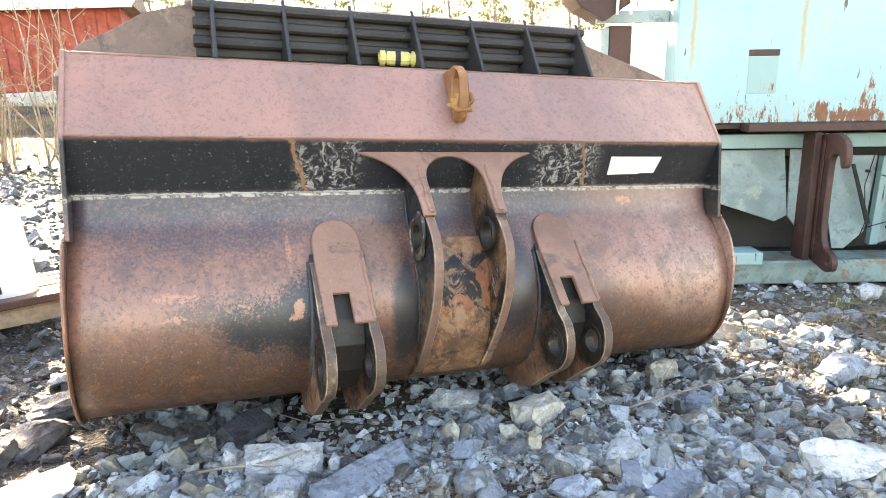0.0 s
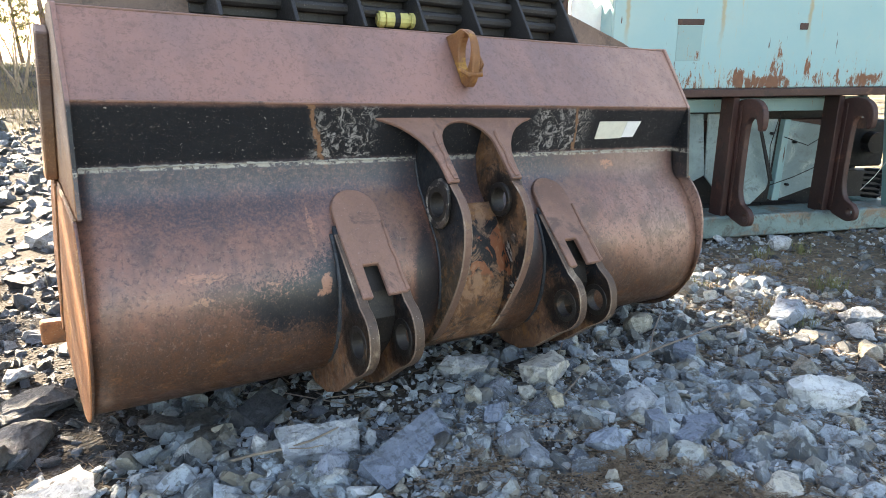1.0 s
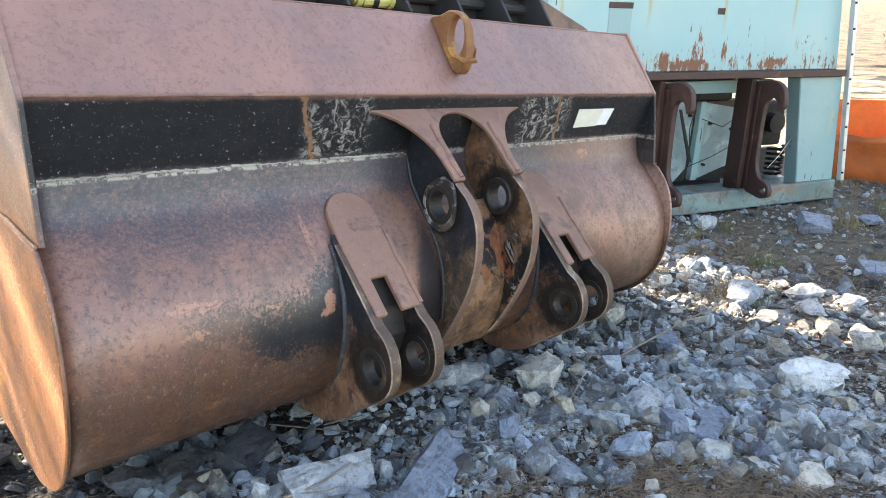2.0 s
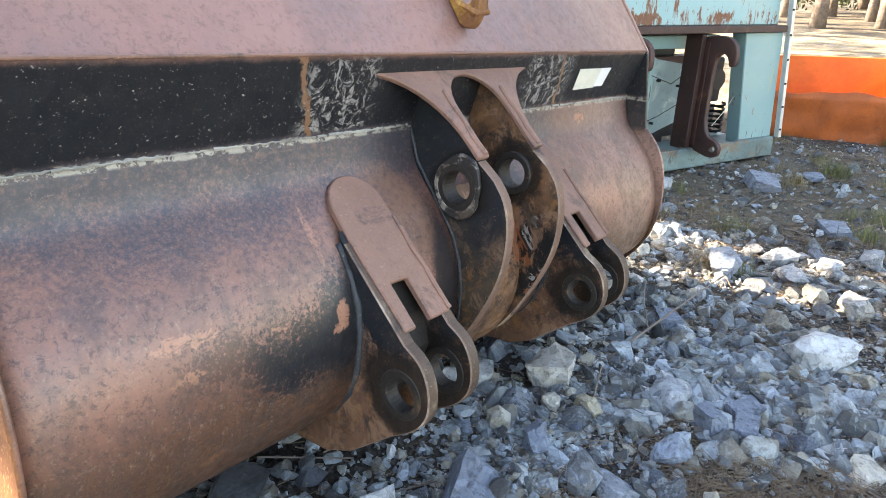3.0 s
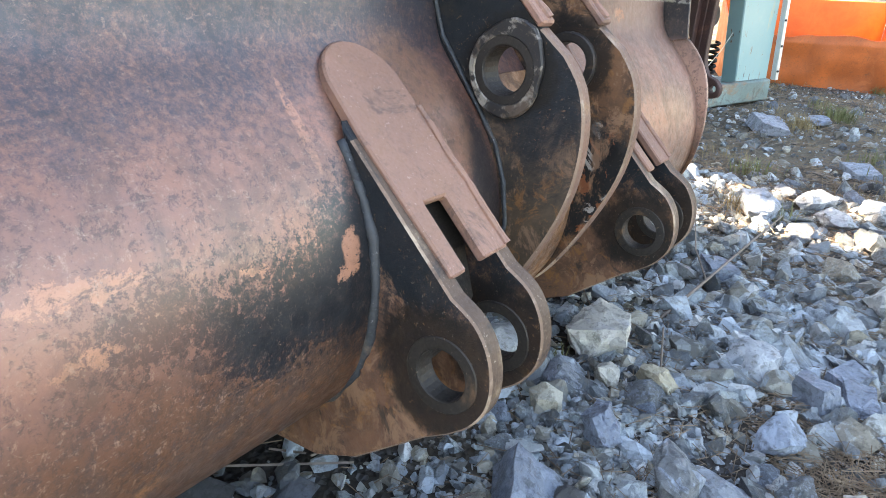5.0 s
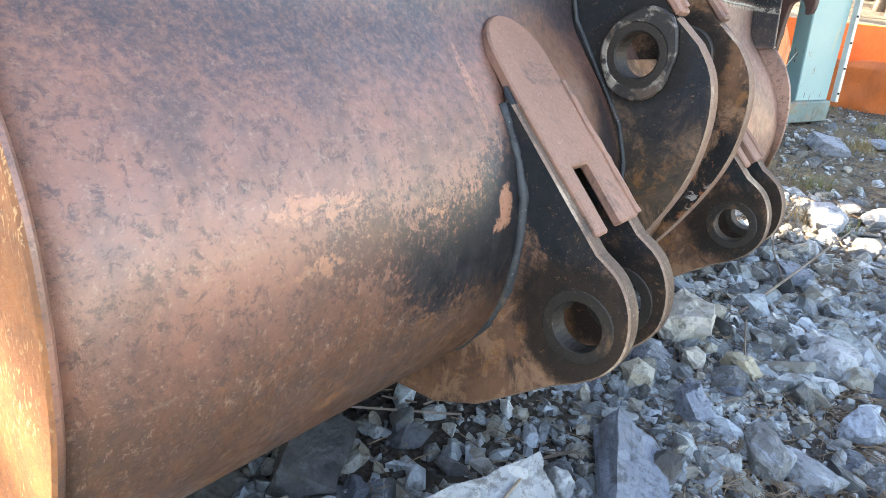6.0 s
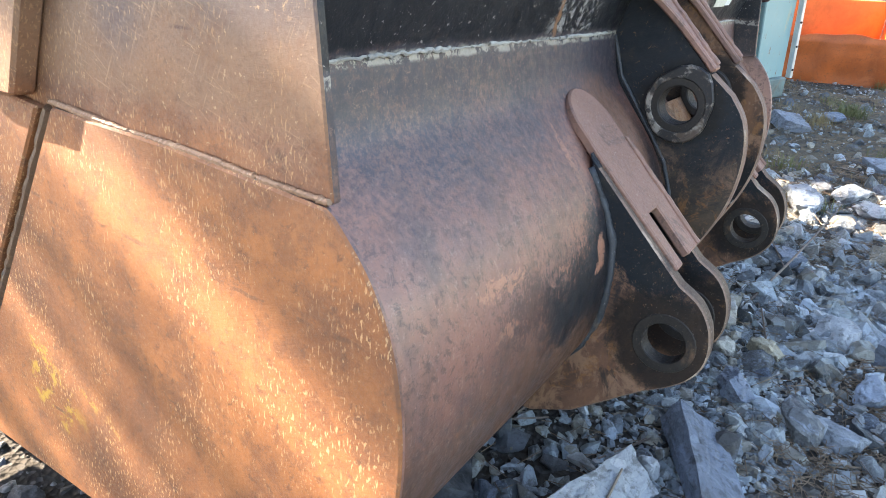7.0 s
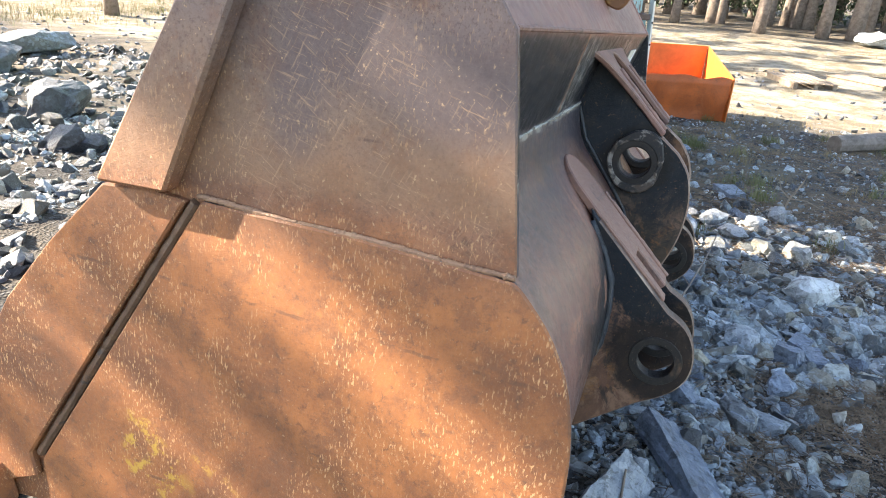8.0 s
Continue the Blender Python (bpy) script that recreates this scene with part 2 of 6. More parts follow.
def side_material():
    """Bare end plate: orange rust with pale drips and dark mottling, purplish above the seam."""
    k = Nodes("rusty_end_plate")
    x, y, z = k.xyz()
    zz = k.math("ADD", z, k.math("MULTIPLY", k.math("SUBTRACT", k.noise(4, 6), 0.5), 0.3))
    low = k.mix(k.ramp(k.noise(3, 8, 0.7, 0.5), 0.3, 0.7), (0.43, 0.160, 0.053), (0.17, 0.068, 0.031))
    up = k.mix(k.ramp(k.noise(3, 8, 0.7, 0.5), 0.3, 0.7), (0.26, 0.165, 0.115), (0.155, 0.108, 0.088))
    c = k.mix(k.ramp(zz, 0.85, 1.15), low, up)
    c = k.mix(k.ramp(zz, 1.10, 1.45, 0, 0.7), c, (0.165, 0.115, 0.108))
    c = k.mix(k.ramp(k.noise(11, 10, 0.8, 0.15), 0.47, 0.60, 0, 0.6), c, (0.17, 0.075, 0.038))
    c = k.mix(k.ramp(k.noise(34, 8, 0.75, 0.4), 0.54, 0.66, 0, 0.6), c, (0.10, 0.055, 0.035))
    c = k.mix(k.math("MULTIPLY", k.ramp(z, 0.98, 1.2), k.ramp(k.noise(2.2, 6, 0.62, 0.3), 0.46, 0.58, 0, 0.75)), c, (0.185, 0.135, 0.125))
    c = k.mix(k.math("MULTIPLY", k.ramp(z, 0.9, 1.05, 0.3, 1.0), k.ramp(k.noise(150, 5, 0.75), 0.50, 0.62, 0, 0.6)), c, (0.10, 0.062, 0.045))
    tan = k.math("MULTIPLY", k.ramp(z, 0.97, 1.02), k.ramp(k.math("ADD", zz, k.math("MULTIPLY", k.noise(5, 7, 0.7, 0.5), 0.4)), 1.48, 1.22, 0, 0.5))
    c = k.mix(tan, c, k.mix(k.noise(40, 7, 0.75), (0.37, 0.205, 0.105), (0.20, 0.11, 0.062)))
    # grey-purple bruise where the rust is rubbed through
    wob = k.math("MULTIPLY", k.math("SUBTRACT", k.noise(5, 8, 0.7, 0.4), 0.5), 0.42)
    for cy, cz, ry, rz, amount in ((0.13, 1.19, 0.19, 0.11, 0.9), (0.33, 1.24, 0.19, 0.10, 0.7), (0.41, 1.14, 0.08, 0.12, 0.7)):
        d = k.math("ADD", wob, k.math("SQRT", k.math("ADD", k.math("POWER", k.math("ABSOLUTE", k.math("DIVIDE", k.math("SUBTRACT", y, cy), ry)), 2.0), k.math("POWER", k.math("ABSOLUTE", k.math("DIVIDE", k.math("SUBTRACT", z, cz), rz)), 2.0))))
        c = k.mix(k.math("MULTIPLY", k.ramp(d, 1.05, 0.35, 0, amount), k.ramp(z, 0.98, 1.02)), c, k.mix(k.noise(60, 7, 0.78), (0.062, 0.046, 0.046), (0.185, 0.135, 0.125)))
    drip = k.noise(210, 3, 0.6, 0.3, stretch=(1, 1, 0.36))
    drips = k.math("MULTIPLY", k.math("MULTIPLY", k.ramp(drip, 0.56, 0.65, 0, 0.8), k.ramp(z, 1.2, 0.7, 0.25, 1.0)), k.ramp(k.noise(6, 5, 0.6), 0.46, 0.57, 0.05, 1.0))
    c = k.mix(drips, c, (0.63, 0.37, 0.18))
    c = k.mix(k.ramp(k.noise(120, 3, 0.6), 0.64, 0.72, 0, 0.7), c, (0.50, 0.32, 0.18))
    line = k.noise(5, 3, 0.5, 0.0, stretch=(1, 0.25, 6))
    c = k.mix(k.math("MULTIPLY", k.ramp(line, 0.66, 0.70, 0, 0.6), k.ramp(k.noise(20, 5), 0.45, 0.6)), c, (0.09, 0.05, 0.035))
    c = k.mix(k.math("MULTIPLY", k.ramp(k.noise(2.1, 3, 0.5), 0.66, 0.70), k.ramp(k.noise(26, 6, 0.7), 0.5, 0.6)), c, (0.50, 0.30, 0.05))
    for ay, az, by, bz in ((0.82, 0.57, -0.57, 0.82), (0.45, -0.89, 0.89, 0.45), (0.97, 0.26, -0.26, 0.97)):
        along = k.math("ADD", k.math("MULTIPLY", y, ay), k.math("MULTIPLY", z, az))
        over = k.math("ADD", k.math("MULTIPLY", y, by), k.math("MULTIPLY", z, bz))
        both = k.n.new("ShaderNodeCombineXYZ")
        k.put(both.inputs[0], along)
        k.put(both.inputs[1], over)
        scratch = k.noise(230, 4, 0.6, 0.0, both.outputs[0], (0.07, 1, 1))
        c = k.mix(k.math("MULTIPLY", k.math("MULTIPLY", k.ramp(scratch, 0.58, 0.68, 0, 0.36), k.ramp(z, 0.90, 1.0, 0.15, 1.0)), k.ramp(k.noise(4, 4, 0.6), 0.42, 0.56)), c, (0.50, 0.31, 0.18))
    score = k.math("ABSOLUTE", k.math("SUBTRACT", k.math("SUBTRACT", z, k.math("MULTIPLY", k.math("SUBTRACT", k.noise(14, 5, 0.7), 0.5), 0.02)), k.ramp(y, -0.35, 0.95, 0.742, 0.785)))
    c = k.mix(k.math("MULTIPLY", k.ramp(score, 0.005, 0.002), k.math("MULTIPLY", k.ramp(y, -0.12, 0.0), k.ramp(k.noise(16, 5, 0.7), 0.47, 0.60, 0, 0.6))), c, (0.11, 0.058, 0.036))
    fine = k.noise(130, 6, 0.8)
    mid = k.noise(28, 7, 0.75, 0.3, stretch=(1, 1, 0.5))
    mat = k.done(c, k.ramp(fine, 0.3, 0.7, 0.5, 0.8), 0.05, k.math("ADD", fine, mid), 0.0022, 0.7)
    return mat


def stone_material(name, cool, warm, white, spread=1.0):
    """Broken rock: each stone its own tone, with veins, dust and lichen-dark grain."""
    k = Nodes(name)
    g = k.n.new("ShaderNodeNewGeometry")
    o = k.n.new("ShaderNodeObjectInfo")
    r = k.math("FRACT", k.math("ADD", g.outputs["Random Per Island"], o.outputs["Random"]))
    c = k.mix(k.ramp(r, 0.06, 0.68), tuple(v * (1 - 0.87 * spread) for v in cool), tuple(v * (1 + 0.70 * spread) for v in cool))
    c = k.mix(k.ramp(r, 0.60, 0.62), c, warm)
    c = k.mix(k.ramp(r, 0.80, 0.82), c, tuple(v * (1 - 0.55 * spread ** 2) for v in warm))
    c = k.mix(k.ramp(r, 0.885, 0.90), c, white)
    r2 = k.math("FRACT", k.math("MULTIPLY", r, 17.3))
    c = k.mix(k.ramp(r2, 0.5, 0.9, 0, 0.6 * spread), c, tuple(v * 0.22 for v in cool))
    r3 = k.math("FRACT", k.math("MULTIPLY", r, 41.7))
    c = k.mix(k.ramp(r3, 0.72, 0.95, 0, 0.7 * spread), c, tuple(v * 1.25 for v in cool))
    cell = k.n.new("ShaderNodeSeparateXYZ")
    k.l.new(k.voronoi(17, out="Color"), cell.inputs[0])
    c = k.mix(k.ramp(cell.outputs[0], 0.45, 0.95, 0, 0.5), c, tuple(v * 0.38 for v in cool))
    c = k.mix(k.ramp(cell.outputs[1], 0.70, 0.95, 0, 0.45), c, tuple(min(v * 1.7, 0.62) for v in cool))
    vein = k.noise(9, 7, 0.7, 1.8)
    c = k.mix(k.ramp(vein, 0.55, 0.62, 0, 0.5), c, tuple(min(v * 1.6, 0.55) for v in cool))
    c = k.mix(k.ramp(k.noise(7, 8, 0.75, 0.8), 0.54, 0.66, 0, 0.4), c, tuple(v * 0.55 for v in warm))
    c = k.mix(k.ramp(k.noise(28, 7, 0.78), 0.49, 0.62, 0, 0.65), c, tuple(v * 0.30 for v in warm))
    c = k.mix(k.ramp(k.noise(110, 4, 0.7), 0.56, 0.68, 0, 0.35), c, tuple(v * 0.4 for v in cool))
    c = k.mix(k.ramp(k.noise(70, 5, 0.75, 0.4), 0.61, 0.69, 0, 0.4), c, tuple(min(v * 1.8, 0.6) for v in cool))
    fine = k.noise(60, 7, 0.72)
    return k.done(c, k.ramp(fine, 0.35, 0.65, 0.34, 0.58), 0.0, k.math("ADD", fine, k.noise(14, 6, 0.65)), 0.016, 0.85)


def ground_material():
    k = Nodes("gravelly_ground")
    x, y, z = k.xyz()
    dirt = k.mix(k.ramp(k.noise(2.5, 7, 0.65), 0.35, 0.65), (0.008, 0.0065, 0.0055), (0.028, 0.022, 0.017))
    grit = k.voronoi(60, out="Color")
    sep = k.n.new("ShaderNodeSeparateXYZ")
    k.l.new(grit, sep.inputs[0])
    dirt = k.mix(k.ramp(sep.outputs[0], 0.62, 0.9, 0, 0.7), dirt, (0.085, 0.086, 0.088))
    dirt = k.mix(k.ramp(sep.outputs[1], 0.7, 0.9, 0, 0.6), dirt, (0.025, 0.021, 0.018))
    dry = k.mix(k.noise(20, 6, 0.8, 0, stretch=(1, 1, 1)), (0.175, 0.14, 0.095), (0.08, 0.063, 0.043))
    far = k.math("MAXIMUM", k.ramp(x, 3.3, 5.2), k.ramp(y, 9.5, 12.5))
    c = k.mix(k.math("MULTIPLY", k.ramp(k.noise(1.1, 6, 0.7), 0.38, 0.6), k.math("ADD", k.math("MULTIPLY", far, 0.7), 0.3)), dirt, dry)
    c = k.mix(k.ramp(k.noise(0.7, 4, 0.6), 0.60, 0.72, 0, 0.2), c, (0.09, 0.10, 0.05))
    track = k.mix(k.ramp(k.noise(2.0, 8, 0.75, 0.3), 0.38, 0.6), (0.34, 0.30, 0.23), (0.15, 0.12, 0.075))
    xw = k.math("ADD", x, k.math("MULTIPLY", k.math("SUBTRACT", k.noise(0.9, 4, 0.6), 0.5), 5.0))
    c = k.mix(k.math("MULTIPLY", k.ramp(xw, 8.5, 11.0), k.ramp(xw, 26.0, 22.0)), c, track)
    dist = k.voronoi(60)
    return k.done(c, 0.9, 0.0, k.math("ADD", dist, k.noise(25, 7, 0.7)), 0.02, 0.8)


def plain(name, color, rough=0.6, metal=0.0, vary=0.25, scale=12.0, depth=0.002):
    k = Nodes(name)
    n = k.noise(scale, 7, 0.7, 0.3)
    c = k.mix(k.ramp(n, 0.3, 0.7), tuple(v * (1 + vary) for v in color), tuple(v * (1 - vary) for v in color))
    c = k.mix(k.ramp(k.noise(scale * 6, 4, 0.7), 0.6, 0.75, 0, 0.5), c, tuple(v * 0.6 for v in color))
    return k.done(c, k.ramp(n, 0.3, 0.7, rough - 0.1, rough + 0.1), metal, k.noise(scale * 8, 5, 0.7), depth, 0.5)


def turquoise_material(name="weathered_turquoise_paint", amount=0.0, tones=((0.23, 0.42, 0.445), (0.29, 0.45, 0.45))):
    k = Nodes(name)
    x, y, z = k.xyz()
    c = k.mix(k.ramp(k.noise(1.5, 6, 0.6), 0.3, 0.7), tones[0], tones[1])
    c = k.mix(k.ramp(k.noise(6, 7, 0.7), 0.55, 0.75, 0, 0.6), c, (0.30, 0.41, 0.39))
    for cx in (-0.44, 0.36, 1.13, 1.90, 2.66):
        wob = k.math("ADD", x, k.math("MULTIPLY", k.math("SUBTRACT", k.noise(7, 5, 0.7), 0.5), 0.06))
        dx = k.math("ABSOLUTE", k.math("SUBTRACT", wob, cx))
        c = k.mix(k.math("MULTIPLY", k.ramp(dx, 0.028, 0.004), k.math("MULTIPLY", k.ramp(z, 1.15, 1.5, 0, 0.7), k.ramp(z, 2.68, 2.64))), c, (0.36, 0.25, 0.10))
    run = k.noise(9, 6, 0.7, 0.2, stretch=(1, 1, 0.10))
    c = k.mix(k.ramp(run, 0.62, 0.70, 0, 0.7), c, (0.42, 0.36, 0.20))
    low = k.math("MULTIPLY", k.ramp(z, 1.30, 0.9, 0.0, 0.19), k.ramp(z, 0.86, 0.89))
    rust = k.math("ADD", k.noise(15, 9, 0.78, 0.4, stretch=(1.3, 1.3, 0.38)), k.math("ADD", k.math("MULTIPLY", low, 0.8), amount))
    # knocks and burnt-through patches on the face, with runs below them
    for cx, cz, rx, rz in ((0.89, 1.15, 0.09, 0.28), (0.55, 0.99, 0.08, 0.14), (1.17, 1.10, 0.05, 0.16), (0.76, 0.95, 0.34, 0.08), (1.7, 0.96, 0.2, 0.08)):
        dx, dz = k.math("DIVIDE", k.math("SUBTRACT", x, cx), rx), k.math("DIVIDE", k.math("SUBTRACT", z, cz), rz)
        d = k.math("SQRT", k.math("ADD", k.math("MULTIPLY", dx, dx), k.math("MULTIPLY", dz, dz)))
        rust = k.math("ADD", rust, k.ramp(d, 1.0, 0.2, 0, 0.12))
    c = k.mix(k.ramp(rust, 0.60, 0.70, 0, 0.4), c, (0.40, 0.36, 0.26))
    c = k.mix(k.ramp(rust, 0.66, 0.70), c, k.mix(k.noise(30, 5), (0.27, 0.12, 0.06), (0.11, 0.05, 0.035)))
    scar = k.noise(24, 3, 0.5, 0.3, stretch=(1, 1, 0.16))
    c = k.mix(k.math("MULTIPLY", k.ramp(scar, 0.66, 0.68), k.ramp(k.noise(3, 3, 0.5), 0.5, 0.56)), c, (0.09, 0.06, 0.05))
    fine = k.noise(90, 5, 0.7)
    return k.done(c, k.ramp(rust, 0.6, 0.75, 0.4, 0.8), 0.0, fine, 0.001, 0.4)


def linkage_material(name, z0, z1, patchy=False, pin=(-0.07, 0.90), ring=0.13, middle=0.60, half=0.16, flakes=1.0, ragged=2.0, worn=((0.185, 0.098, 0.050), (0.075, 0.048, 0.032))):
    """Black paint left on the upper part of a lug, brown greasy rust below."""
    k = Nodes(name)
    x, y, z = k.xyz()
    zz = k.math("ADD", z, k.math("MULTIPLY", k.math("SUBTRACT", k.noise(9, 10, 0.8, 0.5), 0.5), ragged))
    rust = k.mix(k.ramp(k.noise(8, 8, 0.7, 0.4), 0.3, 0.7), worn[0], worn[1]) if not patchy else k.mix(k.ramp(k.noise(8, 8, 0.7, 0.4), 0.3, 0.7), (0.22, 0.108, 0.055), (0.085, 0.048, 0.032))
    rust = k.mix(k.ramp(k.noise(17, 8, 0.75, 0.7), 0.52, 0.62, 0, 0.75), rust, (0.27, 0.125, 0.047))
    black = k.mix(k.noise(40, 6, 0.7), (0.0065, 0.009, 0.0125), (0.020, 0.024, 0.030))
    c = k.mix(k.ramp(zz, z0, z1), rust, black)
    if patchy:
        d = k.math("ABSOLUTE", k.math("DIVIDE", k.math("SUBTRACT", z, middle), half))
        n = k.noise(6.5, 7, 0.62, 1.0)
        zone = k.ramp(k.math("ADD", d, k.math("MULTIPLY", k.math("SUBTRACT", k.noise(12, 6, 0.7), 0.5), 1.2)), 1.0, 0.85)
        c = k.mix(zone, c, (0.012, 0.012, 0.0135))
        c = k.mix(k.math("MULTIPLY", zone, k.ramp(n, 0.45, 0.435)), c, (0.22, 0.078, 0.036))
        rim = k.math("MULTIPLY", k.ramp(n, 0.515, 0.53), k.ramp(n, 0.60, 0.585))
        c = k.mix(k.math("MULTIPLY", k.math("MULTIPLY", zone, rim), k.ramp(k.noise(4, 3, 0.5), 0.54, 0.57, 0, flakes)), c, (0.34, 0.32, 0.30))
    # pale scuffed rust in patches, and black paint left in others
    c = k.mix(k.math("MULTIPLY", k.ramp(zz, z1, z0), k.ramp(k.noise(13, 9, 0.75, 0.6, stretch=(1, 1, 0.7)), 0.49, 0.58, 0, 0.6)), c, (0.34, 0.195, 0.12))
    c = k.mix(k.ramp(k.noise(7, 9, 0.78, 0.7), 0.53, 0.60, 0, 0.75), c, (0.028, 0.025, 0.024))
    # grease that the pin has thrown round its hole
    dy, dz = k.math("SUBTRACT", y, pin[0]), k.math("SUBTRACT", z, pin[1])
    far = k.math("ADD", k.math("SQRT", k.math("ADD", k.math("MULTIPLY", dy, dy), k.math("MULTIPLY", dz, dz))), k.math("MULTIPLY", k.math("SUBTRACT", k.noise(11, 7, 0.7), 0.5), 0.16))
    c = k.mix(k.ramp(far, ring, ring * 0.72, 0, 0.9), c, (0.012, 0.010, 0.009))
    c = k.mix(k.ramp(k.noise(60, 6, 0.75, 0.5), 0.60, 0.67, 0, 0.5), c, (0.25, 0.13, 0.065))
    c = k.mix(k.math("MULTIPLY", k.ramp(k.noise(150, 4, 0.65), 0.62, 0.70, 0, 0.45), k.ramp(k.noise(6, 4, 0.6), 0.40, 0.60)), c, (0.24, 0.19, 0.155))
    fine = k.noise(120, 5, 0.75)
    k.put(k.bsdf.inputs["Specular IOR Level"], 0.32)
    return k.done(c, k.ramp(k.noise(30, 5), 0.35, 0.65, 0.34, 0.62), 0.08, k.math("ADD", fine, k.noise(36, 6, 0.7)), 0.0022, 0.6)


def pad_material():
    """Worn pad: bare pale metal in places, grease and rust over the rest."""
    k = Nodes("worn_pad")
    c = k.mix(k.ramp(k.noise(14, 6, 0.65, 0.6), 0.44, 0.56), (0.27, 0.24, 0.205), (0.085, 0.06, 0.045))
    c = k.mix(k.ramp(k.noise(15, 6, 0.65, 0.7), 0.44, 0.52), c, (0.022, 0.020, 0.020))
    c = k.mix(k.ramp(k.noise(120, 4, 0.7), 0.56, 0.66, 0, 0.5), c, (0.10, 0.07, 0.05))
    return k.done(c, 0.5, 0.1, k.noise(70, 6, 0.75), 0.002, 0.7)


M_EAR = linkage_material("black_and_rust_ear", 0.56, 0.86, ragged=0.6, worn=((0.125, 0.085, 0.055), (0.050, 0.038, 0.029)))
M_EARIN = linkage_material("patchy_rusty_ear", 1.05, 1.35, True)
M_LUG = linkage_material("black_and_rust_lug", 0.49, 0.58, False, (-0.247, 0.430), 0.145, ragged=0.5, worn=((0.215, 0.108, 0.066), (0.085, 0.048, 0.036)))
M_WEB = linkage_material("rusty_web", 1.05, 1.35, True, (0.0, 2.0), 0.01, 0.70, 0.12, 0.0)
M_SHELL = shell_material()
M_SIDE = side_material()
M_PRIMER = rusty("reddish_primer", (0.325, 0.175, 0.128), (0.15, 0.09, 0.07), (0.27, 0.145, 0.10), (0.46, 0.32, 0.26), 0.52, 0.48)
M_BROWN = rusty("greasy_brown_rust", (0.155, 0.088, 0.05), (0.04, 0.032, 0.03), (0.24, 0.13, 0.06), (0.30, 0.22, 0.15), 0.56, 0.55)
M_EDGE = rusty("worn_plate_edge", (0.21, 0.118, 0.085), (0.075, 0.048, 0.038), (0.27, 0.16, 0.09), (0.46, 0.35, 0.27), 0.55, 0.52)
M_LUGEDGE = rusty("dark_worn_plate_edge", (0.12, 0.075, 0.052), (0.05, 0.036, 0.03), (0.30, 0.22, 0.15), (0.48, 0.40, 0.33), 0.54, 0.54)
# pale chamfers: the thin highlights along plate corners are put into this colour
M_HIGHLIGHT = rusty("highlight_edge", (0.27, 0.175, 0.125), (0.12, 0.08, 0.06), (0.46, 0.35, 0.26), (0.58, 0.48, 0.40), 0.55, 0.5)
M_PAD = pad_material()
M_GREASE = rusty("dark_grease", (0.030, 0.024, 0.020), (0.010, 0.009, 0.009), (0.16, 0.09, 0.05), (0.2, 0.14, 0.1), 0.56, 0.56)
M_WELD = rusty("grey_weld_bead", (0.44, 0.42, 0.37), (0.06, 0.055, 0.05), (0.26, 0.17, 0.10), (0.5, 0.47, 0.4), 0.6, 0.62)
M_RUSTWELD = rusty("pale_rusty_weld_bead", (0.32, 0.185, 0.11), (0.12, 0.065, 0.04), (0.46, 0.29, 0.17), (0.58, 0.44, 0.31), 0.58, 0.56)
M_FILLET = rusty("blue_grey_fillet_weld", (0.050, 0.055, 0.062), (0.02, 0.021, 0.024), (0.15, 0.11, 0.08), (0.28, 0.28, 0.28), 0.54, 0.56)
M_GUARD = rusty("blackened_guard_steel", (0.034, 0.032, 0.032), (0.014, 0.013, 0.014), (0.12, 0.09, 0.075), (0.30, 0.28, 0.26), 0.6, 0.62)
M_EYE = rusty("orange_rusted_casting", (0.32, 0.135, 0.05), (0.13, 0.06, 0.03), (0.54, 0.28, 0.05), (0.55, 0.38, 0.2), 0.58, 0.48)
M_BEAM = rusty("brown_rusted_beam", (0.072, 0.031, 0.025), (0.026, 0.016, 0.014), (0.12, 0.052, 0.034), (0.22, 0.14, 0.10), 0.56, 0.54)
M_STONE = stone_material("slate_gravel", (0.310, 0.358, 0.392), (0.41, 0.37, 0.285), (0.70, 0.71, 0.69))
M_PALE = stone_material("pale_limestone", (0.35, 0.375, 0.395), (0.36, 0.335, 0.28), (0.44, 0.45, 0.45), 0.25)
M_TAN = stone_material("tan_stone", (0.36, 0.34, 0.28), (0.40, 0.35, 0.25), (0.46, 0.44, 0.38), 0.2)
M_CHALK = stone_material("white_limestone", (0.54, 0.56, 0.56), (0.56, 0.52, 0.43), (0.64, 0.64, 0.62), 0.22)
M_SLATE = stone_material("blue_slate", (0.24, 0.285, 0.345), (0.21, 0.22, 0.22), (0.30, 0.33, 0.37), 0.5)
# dark grey copy of the gravel, with the shade of backlit faces in its colour
M_SHADED_RUBBLE = stone_material("shaded_dark_grey_rubble", (0.100, 0.113, 0.130), (0.125, 0.108, 0.083), (0.36, 0.36, 0.35))
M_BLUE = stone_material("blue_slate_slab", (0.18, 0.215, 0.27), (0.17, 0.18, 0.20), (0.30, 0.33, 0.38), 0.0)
# slate with the bucket's shade put into its colour
M_SHADED_SLATE = stone_material("shaded_slate", (0.065, 0.072, 0.082), (0.075, 0.07, 0.06), (0.10, 0.11, 0.12), 0.2)
M_GROUND = ground_material()
M_TURQ = turquoise_material()
M_TURQ_OLD = turquoise_material("rust_eaten_turquoise_paint", 0.05, ((0.19, 0.34, 0.35), (0.24, 0.38, 0.375)))
M_SILL = rusty("dirty_turquoise_sill", (0.20, 0.29, 0.28), (0.10, 0.11, 0.10), (0.22, 0.15, 0.10), (0.34, 0.42, 0.40), 0.5, 0.5)
